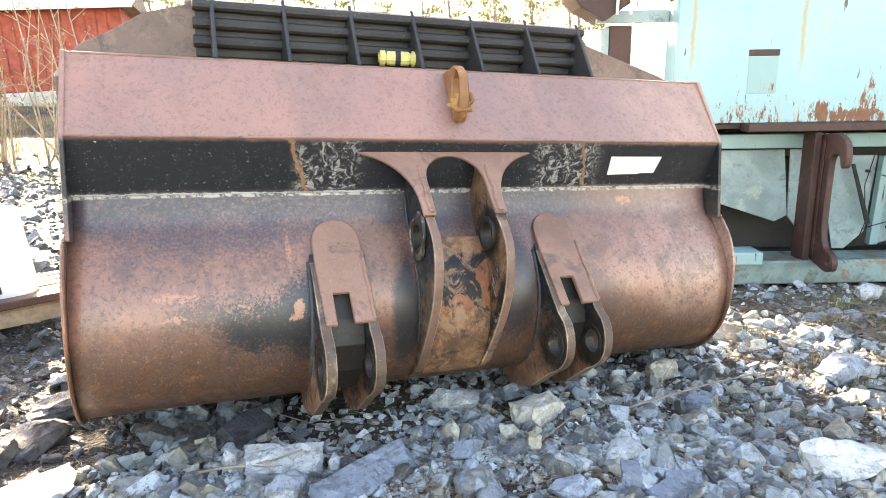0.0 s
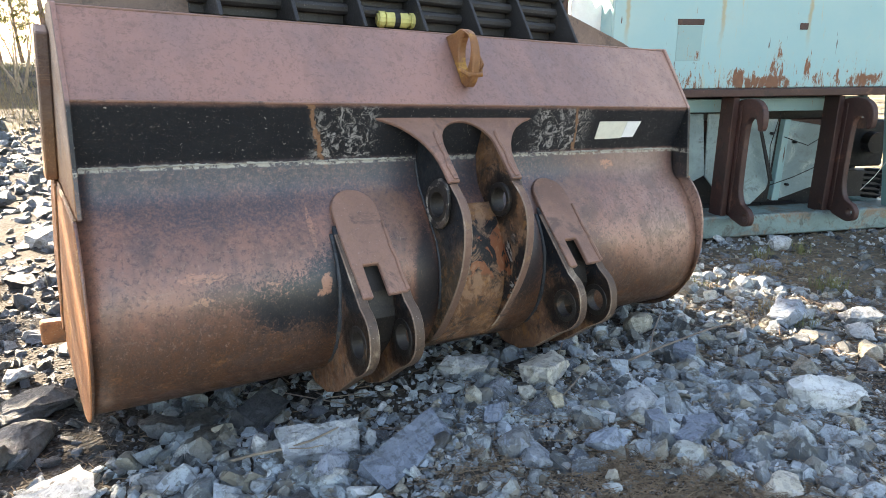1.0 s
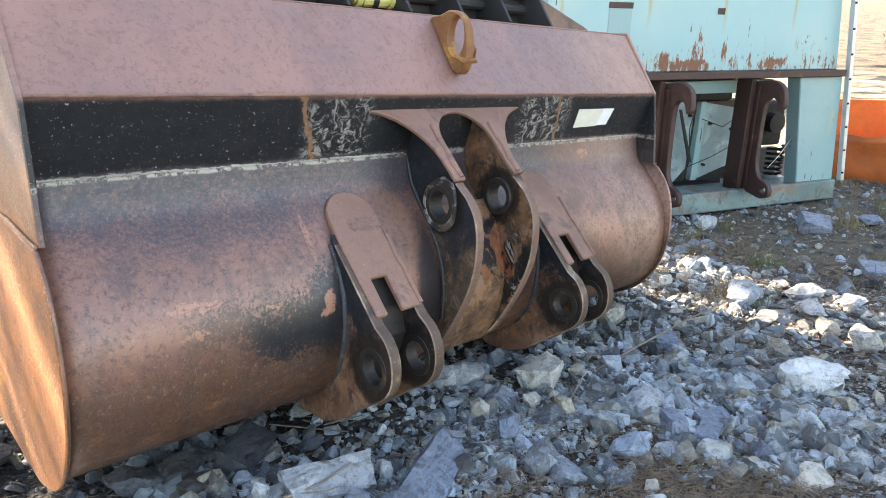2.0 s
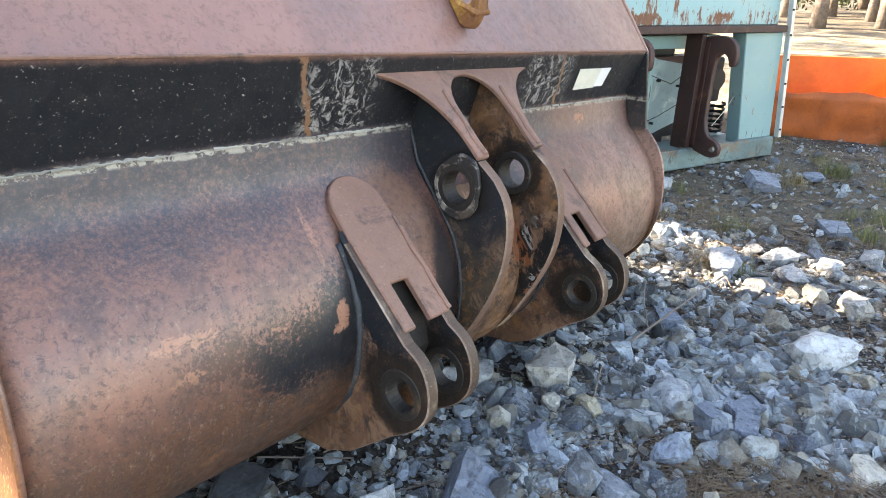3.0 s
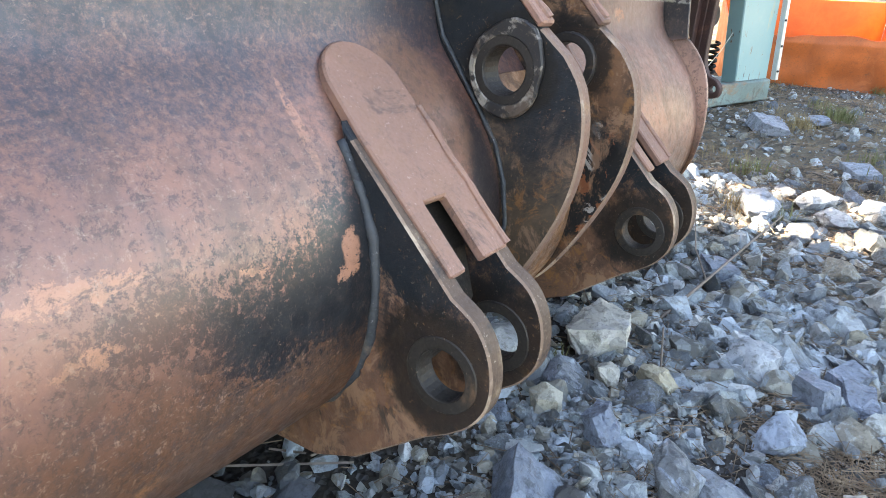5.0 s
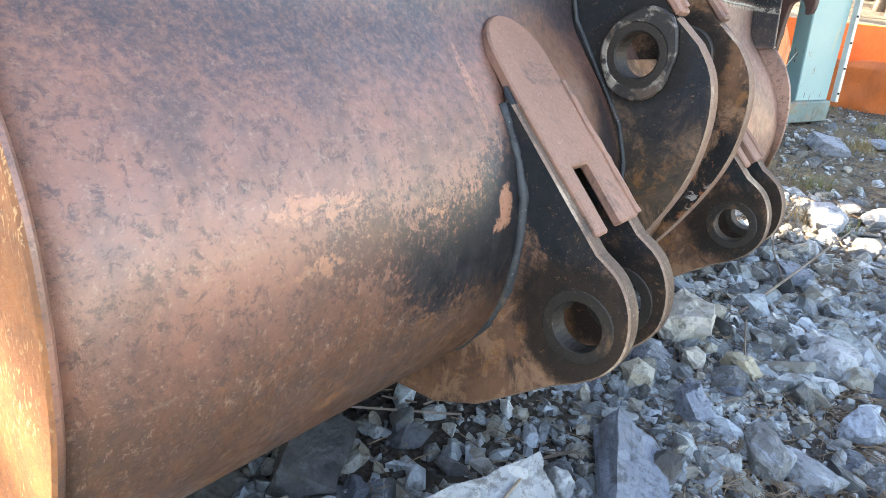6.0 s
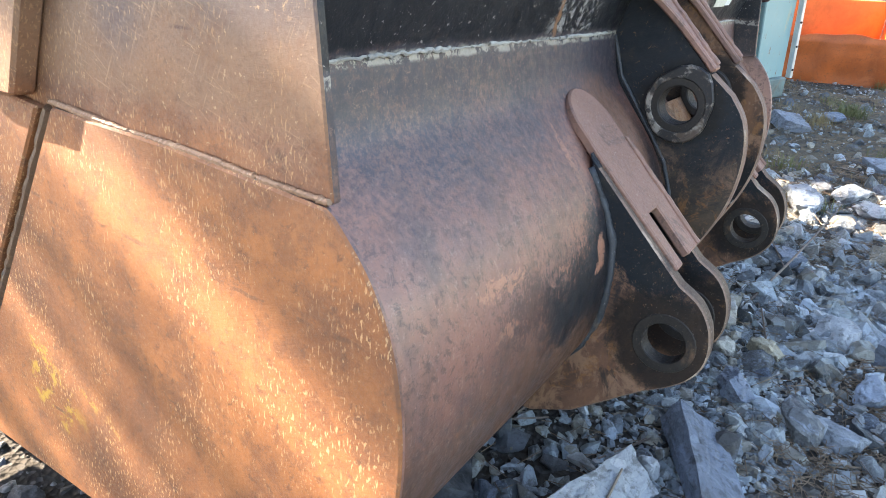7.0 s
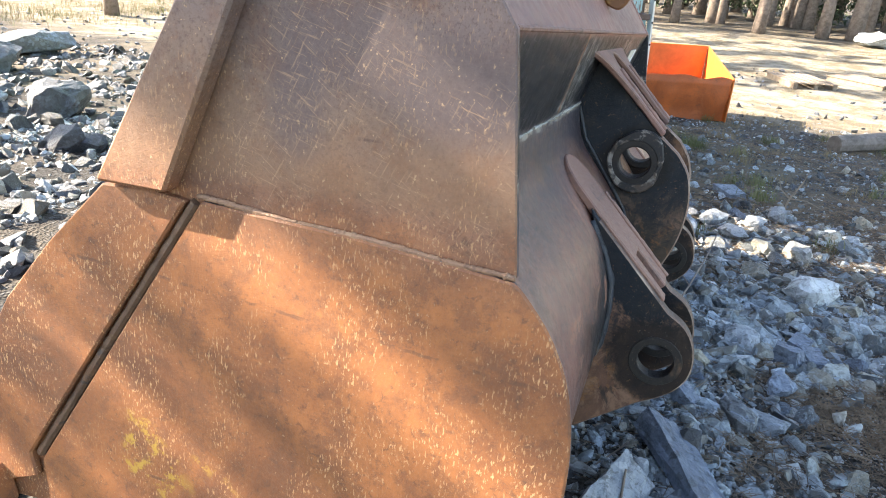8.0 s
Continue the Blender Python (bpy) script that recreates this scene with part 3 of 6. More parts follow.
M_ORANGE = plain("faded_orange_paint", (0.66, 0.165, 0.03), 0.5, 0, 0.18, 3.0, 0.003)
M_ORANGE_OLD = rusty("stained_orange_paint", (0.60, 0.135, 0.028), (0.20, 0.065, 0.03), (0.46, 0.115, 0.03), (0.70, 0.24, 0.08), 0.60, 0.52)
M_WHITE = plain("white_plastic", (0.75, 0.77, 0.80), 0.45, 0, 0.04, 5)
M_CREAM = plain("cream_sticker", (0.68, 0.66, 0.56), 0.5, 0, 0.08, 14)
M_STICKER = plain("white_sticker", (0.80, 0.80, 0.78), 0.45, 0, 0.05, 14)
M_YELLOW = plain("yellow_plastic", (0.56, 0.50, 0.17), 0.5, 0, 0.15, 25)
M_BLACKRUB = plain("black_rubber", (0.012, 0.012, 0.012), 0.7, 0, 0.2, 20)
M_GALV = plain("galvanised_strip", (0.60, 0.60, 0.58), 0.4, 0.4, 0.1, 9)
M_WOOD = plain("grey_weathered_wood", (0.24, 0.19, 0.14), 0.85, 0, 0.3, 9, 0.004)
M_BARK = plain("grey_brown_bark", (0.20, 0.16, 0.13), 0.9, 0, 0.35, 8, 0.03)
M_NEEDLE = plain("dark_spruce_needles", (0.045, 0.065, 0.03), 0.8, 0, 0.4, 3)
M_LEAF = plain("yellow_green_leaves", (0.145, 0.15, 0.055), 0.7, 0, 0.4, 3)
M_STRAW = plain("dry_straw", (0.28, 0.21, 0.105), 0.85, 0, 0.3, 10)
M_NEEDLES = plain("brown_dead_needles", (0.19, 0.135, 0.088), 0.85, 0, 0.4, 10)
M_CONCRETE = plain("pale_grey_footing", (0.45, 0.44, 0.41), 0.85, 0, 0.2, 3, 0.01)
M_PANEL = rusty("dull_turquoise_panel", (0.27, 0.37, 0.375), (0.15, 0.19, 0.19), (0.33, 0.39, 0.37), (0.40, 0.46, 0.45), 0.54, 0.5)
M_GUARDPLATE = rusty("brown_weathered_guard_plate", (0.19, 0.125, 0.10), (0.10, 0.07, 0.058), (0.23, 0.15, 0.115), (0.33, 0.26, 0.21), 0.54, 0.5)
M_REDLEAF = plain("dry_red_leaves", (0.26, 0.105, 0.06), 0.8, 0, 0.3, 6)
M_TWIG = plain("pale_bare_twigs", (0.30, 0.25, 0.19), 0.85, 0, 0.3, 9, 0.004)
M_BARN = plain("red_barn_paint", (0.32, 0.07, 0.045), 0.8, 0, 0.25, 4)


# ---------------------------------------------------------------- mesh helpers
def mesh_of(name, bm, mat, smooth=False):
    me = bpy.data.meshes.new(name)
    bmesh.ops.recalc_face_normals(bm, faces=bm.faces)
    if isinstance(mat, tuple):      # several materials, and a rule that picks one face by face
        for f in bm.faces:
            f.material_index = mat[-1](f)
    if smooth:
        for f in bm.faces:
            f.smooth = True
    bm.to_mesh(me)
    bm.free()
    if isinstance(mat, tuple):
        for m in mat[:-1]:
            me.materials.append(m)
    else:
        me.materials.append(mat)
    return me


def part(name, bm, mat, parent, label="", smooth=False):
    ob = new(name, mesh_of(name, bm, mat, smooth))
    ob.parent = parent
    if label:
        ob["label"] = label
    return ob


def thing(name, label, category, group="", m=Matrix(), kind=""):
    ob = new(name)
    ob.empty_display_size = 0.2
    ob.matrix_world = m
    return tagged(ob, label, category, group, kind)


def single(name, bm, mat, label, category, m=Matrix(), group="", kind="", smooth=False):
    ob = new(name, mesh_of(name, bm, mat, smooth))
    ob.matrix_world = m
    return tagged(ob, label, category, group, kind)


def chamfer(bm, width, angle=35, segments=1):
    edges = [e for e in bm.edges if len(e.link_faces) == 2 and e.calc_face_angle(0) > radians(angle)]
    if edges and width > 0:
        bmesh.ops.bevel(bm, geom=edges, offset=width, segments=segments, affect="EDGES", clamp_overlap=True)


def plate(outer, w0, w1, put, holes=(), bevel=0.004, bm=None):
    """A flat plate: an outline (u, v), with holes, from w0 to w1 across; put(u, v, w) gives the place."""
    bm = bm or bmesh.new()
    edges = []
    for loop in (outer, *holes):
        vs = [bm.verts.new(put(u, v, w0)) for u, v in loop]
        edges += [bm.edges.new((vs[i], vs[(i + 1) % len(vs)])) for i in range(len(vs))]
    made = bmesh.ops.triangle_fill(bm, use_beauty=True, use_dissolve=True, edges=edges)
    faces = [g for g in made["geom"] if isinstance(g, bmesh.types.BMFace)]
    ext = bmesh.ops.extrude_face_region(bm, geom=faces, use_keep_orig=True)
    shift = Vector(put(0, 0, w1)) - Vector(put(0, 0, w0))
    bmesh.ops.translate(bm, vec=shift, verts=[g for g in ext["geom"] if isinstance(g, bmesh.types.BMVert)])
    bmesh.ops.recalc_face_normals(bm, faces=bm.faces)
    chamfer(bm, bevel)
    return bm


def across(u, v, w):
    """(y, z) outlines that run across the bucket's x."""
    return (w, u, v)


def circle(cu, cv, r, n=28, ru=None):
    return [(cu + (ru or r) * math.cos(a), cv + r * math.sin(a)) for a in (2 * math.pi * i / n for i in range(n))]


def curve(points, steps=6):
    """Smooth points through the given ones."""
    out = []
    for i in range(len(points) - 1):
        p0, p1, p2, p3 = (Vector((*points[max(0, min(len(points) - 1, j))], 0)) for j in (i - 1, i, i + 1, i + 2))
        for s in range(steps):
            t = s / steps
            q = 0.5 * (2 * p1 + (p2 - p0) * t + (2 * p0 - 5 * p1 + 4 * p2 - p3) * t * t + (3 * p1 - p0 - 3 * p2 + p3) * t ** 3)
            out.append((q.x, q.y))
    out.append(tuple(points[-1]))
    return out


def box(x0, x1, y0, y1, z0, z1, bevel=0.004, bm=None):
    b = bmesh.new()
    bmesh.ops.create_cube(b, size=1)
    bmesh.ops.transform(b, matrix=Matrix.Translation(((x0 + x1) / 2, (y0 + y1) / 2, (z0 + z1) / 2)) @ Matrix.Diagonal((x1 - x0, y1 - y0, z1 - z0, 1)), verts=b.verts)
    chamfer(b, bevel)
    if bm is None:
        return b
    me = bpy.data.meshes.new("tmp")
    b.to_mesh(me)
    b.free()
    bm.from_mesh(me)
    bpy.data.meshes.remove(me)
    return bm


def tube(path, radius, sides=10, bm=None, cap=True, wobble=0.0, seed=0):
    """A round bar along a path of places; the radius may change from place to place."""
    bm = bm or bmesh.new()
    rnd = random.Random(seed)
    pts = [Vector(p) for p in path]
    rad = radius if isinstance(radius, (list, tuple)) else [radius] * len(pts)
    rings = []
    for i, p in enumerate(pts):
        d = (pts[min(i + 1, len(pts) - 1)] - pts[max(i - 1, 0)]).normalized()
        side = d.cross(Vector((0.31, 0.17, 0.93)) if abs(d.z) < 0.9 else Vector((1, 0.1, 0))).normalized()
        up = side.cross(d)
        r = rad[i] * (1 + wobble * rnd.uniform(-1, 1))
        rings.append([bm.verts.new(p + (side * math.cos(a) + up * math.sin(a)) * r * (1 + wobble * 0.4 * rnd.uniform(-1, 1))) for a in (2 * math.pi * j / sides for j in range(sides))])
    for a, b in zip(rings, rings[1:]):
        for j in range(sides):
            bm.faces.new((a[j], a[(j + 1) % sides], b[(j + 1) % sides], b[j]))
    if cap:
        bm.faces.new(rings[0][::-1])
        bm.faces.new(rings[-1])
    return bm


def ring_tube(center_u, center_v, r_out, r_in, w0, w1, put, bevel=0.004, n=28):
    return plate(circle(center_u, center_v, r_out, n), w0, w1, put, [circle(center_u, center_v, r_in, n)], bevel)


def bead(points, radius, seed=0):
    """A lumpy weld bead along straight legs."""
    path = []
    for a, b in zip(points, points[1:]):
        a, b = Vector(a), Vector(b)
        n = max(2, int((b - a).length / (radius * 1.6)))
        path += [a.lerp(b, i / n) for i in range(n)]
    path.append(Vector(points[-1]))
    return tube(path, radius, 8, None, True, 0.16, seed)


# ---------------------------------------------------------------- ground
def smooth(a, b, v):
    t = min(1.0, max(0.0, (v - a) / (b - a)))
    return t * t * (3 - 2 * t)


def ground_z(x, y):
    z = -0.062 * max(-6.0, min(x, 12.0)) - 0.02
    z += 0.05 * noise.noise(Vector((x * 0.5, y * 0.5, 1.7)))
    z += 1.15 * smooth(10.5, 19.0, y) * (1 - smooth(5.0, 13.0, x))      # a low bank behind the rubble
    near = 1 - smooth(12, 40, math.hypot(x - 2, y))
    z += near * 0.022 * noise.noise(Vector((x * 3.1, y * 3.1, 4.2)))
    z += near * 0.010 * noise.noise(Vector((x * 9.0, y * 9.0, 8.2)))
    return z


def ground_sheet():
    def axis(lo, hi, step):
        inner = np.arange(lo, hi + 1e-6, step)
        out = np.array([0.5, 1.2, 2.2, 4, 7, 12, 20, 34, 60, 120, 300, 900])
        return np.concatenate([lo - out[::-1], inner, hi + out])
    xs, ys = axis(-3.0, 9.0, 0.075), np.concatenate([axis(-3.5, 7.0, 0.075)[:-12], np.arange(7.5, 24.0, 0.75), [27.0, 34.0, 48.0, 80.0, 150.0, 320.0, 920.0]])
    verts = [(x, y, ground_z(x, y)) for y in ys for x in xs]
    nx = len(xs)
    faces = [(j * nx + i, j * nx + i + 1, (j + 1) * nx + i + 1, (j + 1) * nx + i) for j in range(len(ys) - 1) for i in range(nx - 1)]
    me = bpy.data.meshes.new("ground")
    me.from_pydata(verts, [], faces)
    me.materials.append(M_GROUND)
    for p in me.polygons:
        p.use_smooth = True
    tagged(new("ground", me), "stony brown yard ground with dry grass", "ground", kind="structure")


ground_sheet()


def rock_mesh(rnd, flat=0.6, points=15, cuts=0):
    """One broken stone, about 1 across: a hull with some flats split off; cuts: how finely its faces are chipped."""
    bm = bmesh.new()
    p = rnd.uniform(2.6, 9.0)                      # from lumps to slabs with flat sides
    for _ in range(points):
        v = Vector((rnd.gauss(0, 1), rnd.gauss(0, 1), rnd.gauss(0, 1))).normalized()
        v *= rnd.uniform(0.40, 0.48) / (abs(v.x) ** p + abs(v.y) ** p + abs(v.z) ** p) ** (1 / p)
        v.x, v.y, v.z = v.x * rnd.uniform(0.9, 1.25), v.y * rnd.uniform(0.75, 1.0), v.z * flat
        bm.verts.new(v)
    hull = bmesh.ops.convex_hull(bm, input=bm.verts)
    bmesh.ops.delete(bm, geom=[g for g in hull["geom_interior"] if isinstance(g, bmesh.types.BMVert)], context="VERTS")
    for _ in range(3):                             # flats where pieces have come away
        n = Vector((rnd.gauss(0, 1), rnd.gauss(0, 1), rnd.gauss(0, 0.8))).normalized()
        far = max(v.co.dot(n) for v in bm.verts)
        cut = bmesh.ops.bisect_plane(bm, geom=bm.verts[:] + bm.edges[:] + bm.faces[:], plane_co=n * far * rnd.uniform(0.72, 0.9), plane_no=n, clear_outer=True)
        bmesh.ops.contextual_create(bm, geom=[g for g in cut["geom_cut"] if isinstance(g, bmesh.types.BMEdge)])
    bmesh.ops.dissolve_limit(bm, angle_limit=radians(14), verts=bm.verts, edges=bm.edges)
    bmesh.ops.triangulate(bm, faces=bm.faces)
    if cuts:
        bmesh.ops.subdivide_edges(bm, edges=bm.edges, cuts=cuts, use_grid_fill=True)
        bmesh.ops.triangulate(bm, faces=bm.faces)
        off = Vector((rnd.random() * 50, 0, 0))
        for v in bm.verts:
            q = v.co * 4.5 + off
            v.co += Vector((noise.noise(q), noise.noise(q + Vector((9, 0, 0))), noise.noise(q + Vector((0, 9, 0))))) * 0.045
            q = v.co * 13 + off
            v.co += v.co.normalized() * noise.noise(q) * 0.04
    bmesh.ops.recalc_face_normals(bm, faces=bm.faces)
    return bm


rock_rnd = random.Random(11)
SHAPES, CHIPPED = [], []
for i in range(64):
    b_rock = rock_mesh(rock_rnd, rock_rnd.uniform(0.32, 0.8), rock_rnd.randint(11, 18), 0 if i < 40 else 2)
    b_rock.verts.index_update()
    (SHAPES if i < 40 else CHIPPED).append((np.array([v.co for v in b_rock.verts]), np.array([[v.index for v in f.verts] for f in b_rock.faces])))
    b_rock.free()


def scatter(name, count, place, size, label, seed, mat, shapes=SHAPES):
    """Many loose stones as one mesh."""
    rnd = random.Random(seed)
    vs, fs, base = [], [], 0
    for _ in range(count):
        x, y = place(rnd)
        s = size(rnd, x, y)
        v, f = shapes[rnd.randrange(len(shapes))]
        turn = np.array(Euler((rnd.gauss(0, 0.6), rnd.gauss(0, 0.6), rnd.uniform(0, 6.28))).to_matrix())
        w = (v * s) @ turn.T
        vs.append(w + np.array((x, y, ground_z(x, y) + s * rnd.uniform(-0.16, 0.14))))
        fs.append(f + base)
        base += len(v)
    me = bpy.data.meshes.new(name)
    me.from_pydata(np.concatenate(vs).tolist(), [], np.concatenate(fs).tolist())
    me.materials.append(mat)
    return tagged(new(name, me), label, "gravel", kind="stuff")


# trodden patches of bare dirt and straw: centre and amount of straw
BARE = ((1.60, -0.90, 1100), (1.55, -1.08, 1100), (1.76, -1.16, 1100), (1.78, -0.72, 350), (1.22, -0.60, 400), (1.95, -1.30, 700), (1.30, -1.02, 500))


def trodden(x, y):
    return any(((x - bx) / 0.17) ** 2 + ((y - by) / 0.085) ** 2 < 1 for bx, by, amount in BARE)


def near_spot(rnd):
    while True:
        x, y = (rnd.uniform(-2.6, 6.5), rnd.uniform(-2.9, 5.0)) if rnd.random() < 0.55 else (rnd.uniform(-0.8, 4.0), rnd.uniform(-1.5, 0.6))
        # thin where the ground is trodden bare, thick round the bucket
        keep = 0.16 + 0.84 * smooth(0.40, 0.62, 0.5 + 0.5 * noise.noise(Vector((x * 0.9, y * 0.9, 3.3))))
        if y < -0.9:
            keep *= 0.5
        if x < 0.25 and y > 0.1:
            keep = 0
        if x < 1.4 and y > -0.2:
            keep *= 0.5
        if x > 3.6:
            keep *= 1 - 0.75 * smooth(3.6, 5.0, x)
        if 0.4 < x < 2.9 and 0.5 < y < 3:
            keep = 0
        if trodden(x, y):
            keep *= 0.12
        if rnd.random() < keep:
            return x, y


def near_size(rnd, x, y):
    return min(0.16, max(0.014, rnd.lognormvariate(-3.25, 0.62)))


scatter("gravel", 15000, near_spot, near_size, "loose blue-grey broken slate gravel", 5, M_STONE)
scatter("gravel", 3200, lambda r: (r.gauss(1.40, 0.40), r.gauss(-0.36, 0.17)), lambda r, x, y: min(0.06, r.lognormvariate(-3.7, 0.45)), "pale and blue-grey broken stones beside the hinge lugs", 35, M_STONE, CHIPPED)
# darkened stones: the shade beside the end plate is in their colour
scatter("gravel", 2300, lambda r: (r.uniform(-2.6, 0.3), r.uniform(0.1, 3.2)), near_size, "grey broken slate beside the end plate, darkened for shade", 15, M_SHADED_RUBBLE)
scatter("gravel", 9000, lambda r: (r.gauss(1.9, 0.8), r.gauss(-1.15, 0.35)), lambda r, x, y: min(0.03, r.lognormvariate(-4.5, 0.4)), "fine pale grit trodden into the ground", 16, M_PALE)
# chips in the darkened copy, so that gaps between stones read as shaded
scatter("gravel", 12000, lambda r: (r.uniform(-1.8, 4.4), r.uniform(-2.6, 2.2)), lambda r, x, y: min(0.03, r.lognormvariate(-4.5, 0.45)), "fine grey stone chips, darkened for the gaps between stones", 6, M_SHADED_RUBBLE)
scatter("gravel", 3600, near_spot, lambda r, x, y: r.uniform(0.035, 0.085), "fist-sized angular blue-grey slate stones", 26, M_STONE, CHIPPED)
scatter("gravel", 8000, lambda r: (r.uniform(-4, 8), r.uniform(2.0, 12.5)), lambda r, x, y: min(0.3, r.lognormvariate(-2.4, 0.5)), "coarse grey rubble behind the bucket", 8, M_SHADED_RUBBLE)
scatter("gravel", 2600, lambda r: (r.uniform(3.4, 9.5), r.uniform(-4.0, 1.0)), lambda r, x, y: min(0.2, r.lognormvariate(-3.5, 0.6)), "grey stones in the dirt near the container", 9, M_STONE)
scatter("gravel", 9000, lambda r: (r.uniform(3.6, 8.5), r.uniform(-3.6, 1.0)), lambda r, x, y: min(0.05, r.lognormvariate(-4.1, 0.5)), "dark chips and clods in the dirt near the container", 10, M_SHADED_RUBBLE)
scatter("gravel", 3500, lambda r: (r.uniform(-9, 16), r.uniform(-6, 14)), lambda r, x, y: r.uniform(0.03, 0.13), "scattered grey stones further off", 7, M_SHADED_RUBBLE)


# ---------------------------------------------------------------- the bucket
bucket = thing("loader_bucket", "large worn wheel loader bucket, reddish-brown and black, lying on gravel", "loader bucket", m=TIP)
WIDE = 3.0
SHELL = [(0.28, 1.59), (0.065, 1.29), (0.135, 1.065)] + curve([(0.135, 1.065), (0.112, 0.955), (0.058, 0.88), (0.0, 0.81), (-0.042, 0.745), (-0.075, 0.66), (-0.09, 0.57), (-0.085, 0.46), (-0.06, 0.37), (-0.01, 0.29), (0.07, 0.22), (0.18, 0.165), (0.32, 0.135)], 5)[1:] + [(0.6, 0.125), (1.18, 0.13)]


def offset_line(line, d):
    out = []
    for i, p in enumerate(line):
        a, b = Vector((*line[max(0, i - 1)], 0)), Vector((*line[min(len(line) - 1, i + 1)], 0))
        t = (b - a).normalized()
        out.append((p[0] - t.y * d, p[1] + t.x * d))
    return out


def shell():
    inner = offset_line(SHELL, 0.028)
    bm = bmesh.new()
    cols = [0.0142 + (WIDE - 0.0284) * i / 40 for i in range(41)]
    grid = []
    for x in cols:
        grid.append([bm.verts.new((x, y + 0.003 * noise.noise(Vector((x * 2, z * 3, 0))), z)) for y, z in SHELL] + [bm.verts.new((x, y, z)) for y, z in reversed(inner)])
    n = len(grid[0])
    for a, b in zip(grid, grid[1:]):
        for j in range(n):
            f = bm.faces.new((a[j], a[(j + 1) % n], b[(j + 1) % n], b[j]))
            f.smooth = 2 < j < len(SHELL) - 3
    bm.faces.new(grid[0])
    bm.faces.new(grid[-1][::-1])
    part("back_shell", bm, M_SHELL, bucket, "curved back shell, worn reddish primer over black paint")


shell()
def flaky_seam(x0, x1, y, z, seed):
    """A weld seam with its paint flaked off here and there: short lumpy lengths with gaps."""
    rnd, bm, x = random.Random(seed), bmesh.new(), x0
    while x < x1:
        end = min(x1, x + rnd.uniform(0.03, 0.16))
        r, n = rnd.uniform(0.002, 0.0052), max(3, int((end - x) / 0.008))
        tube([(x + (end - x) * i / n, y - rnd.uniform(0, 0.002), z + rnd.uniform(-0.002, 0.002)) for i in range(n + 1)], r, 6, bm, True, 0.35, rnd.randrange(999))
        x = end + (rnd.uniform(0.0, 0.03) if rnd.random() < 0.5 else 0.001)
    return bm


def lumpy_weld(start, end, seed):
    """A hand-laid weld: overlapping scales of uneven size, with a few pits."""
    rnd, bm, a, b = random.Random(seed), bmesh.new(), Vector(start), Vector(end)
    long = (b - a).length
    path, radii, d = [], [], 0.0
    while d < long:
        swell = 0.0052 + 0.0018 * noise.noise(Vector((d * 9, seed, 0))) + 0.0014 * noise.noise(Vector((d * 70, seed, 5)))
        for k, f in enumerate((0.93, 1.0, 0.97)):
            p = a.lerp(b, min(1.0, (d + k * 0.0035) / long))
            path.append((p.x, p.y + rnd.uniform(-0.0008, 0.0008), p.z + 0.004 * noise.noise(Vector((d * 6, 3, seed))) + rnd.uniform(-0.001, 0.001)))
            radii.append(swell * f * (0.35 if rnd.random() < 0.02 else 1.0))
        d += 0.0105
    return tube(path, radii, 8, bm, True, 0.12, seed)


part("seam_weld", flaky_seam(0.03, 1.30, 0.132, 1.067, 3), M_WELD, bucket, "flaking pale weld seam")
part("seam_weld", flaky_seam(1.70, 2.97, 0.132, 1.067, 4), M_WELD, bucket, "flaking pale weld seam")
part("bend_seam", bead([(0.03, 0.064, 1.291), (2.97, 0.064, 1.291)], 0.005, 5), M_PRIMER, bucket)
BACK = [(0.268, 1.595), (0.058, 1.29), (0.010, 0.92)] + curve([(0.010, 0.92), (-0.05, 0.852), (-0.091, 0.775), (-0.112, 0.69), (-0.12, 0.60), (-0.116, 0.52), (-0.095, 0.42), (-0.05, 0.325), (0.03, 0.225), (0.14, 0.155), (0.28, 0.112)], 4)[1:]
tuck = [p for p in offset_line(SHELL, 0.014)[3:-2:3] if p[1] < 0.87]      # the plate's lower edge lies within the thickness of the shell
FRONT = [(1.06, 0.115), (1.16, 0.10), (1.25, 0.09), (1.26, 0.13), (1.17, 0.22), (1.165, 0.52), (1.08, 0.65), (0.95, 0.80), (0.80, 0.95), (0.62, 1.28), (0.52, 1.52), (0.50, 1.60)]
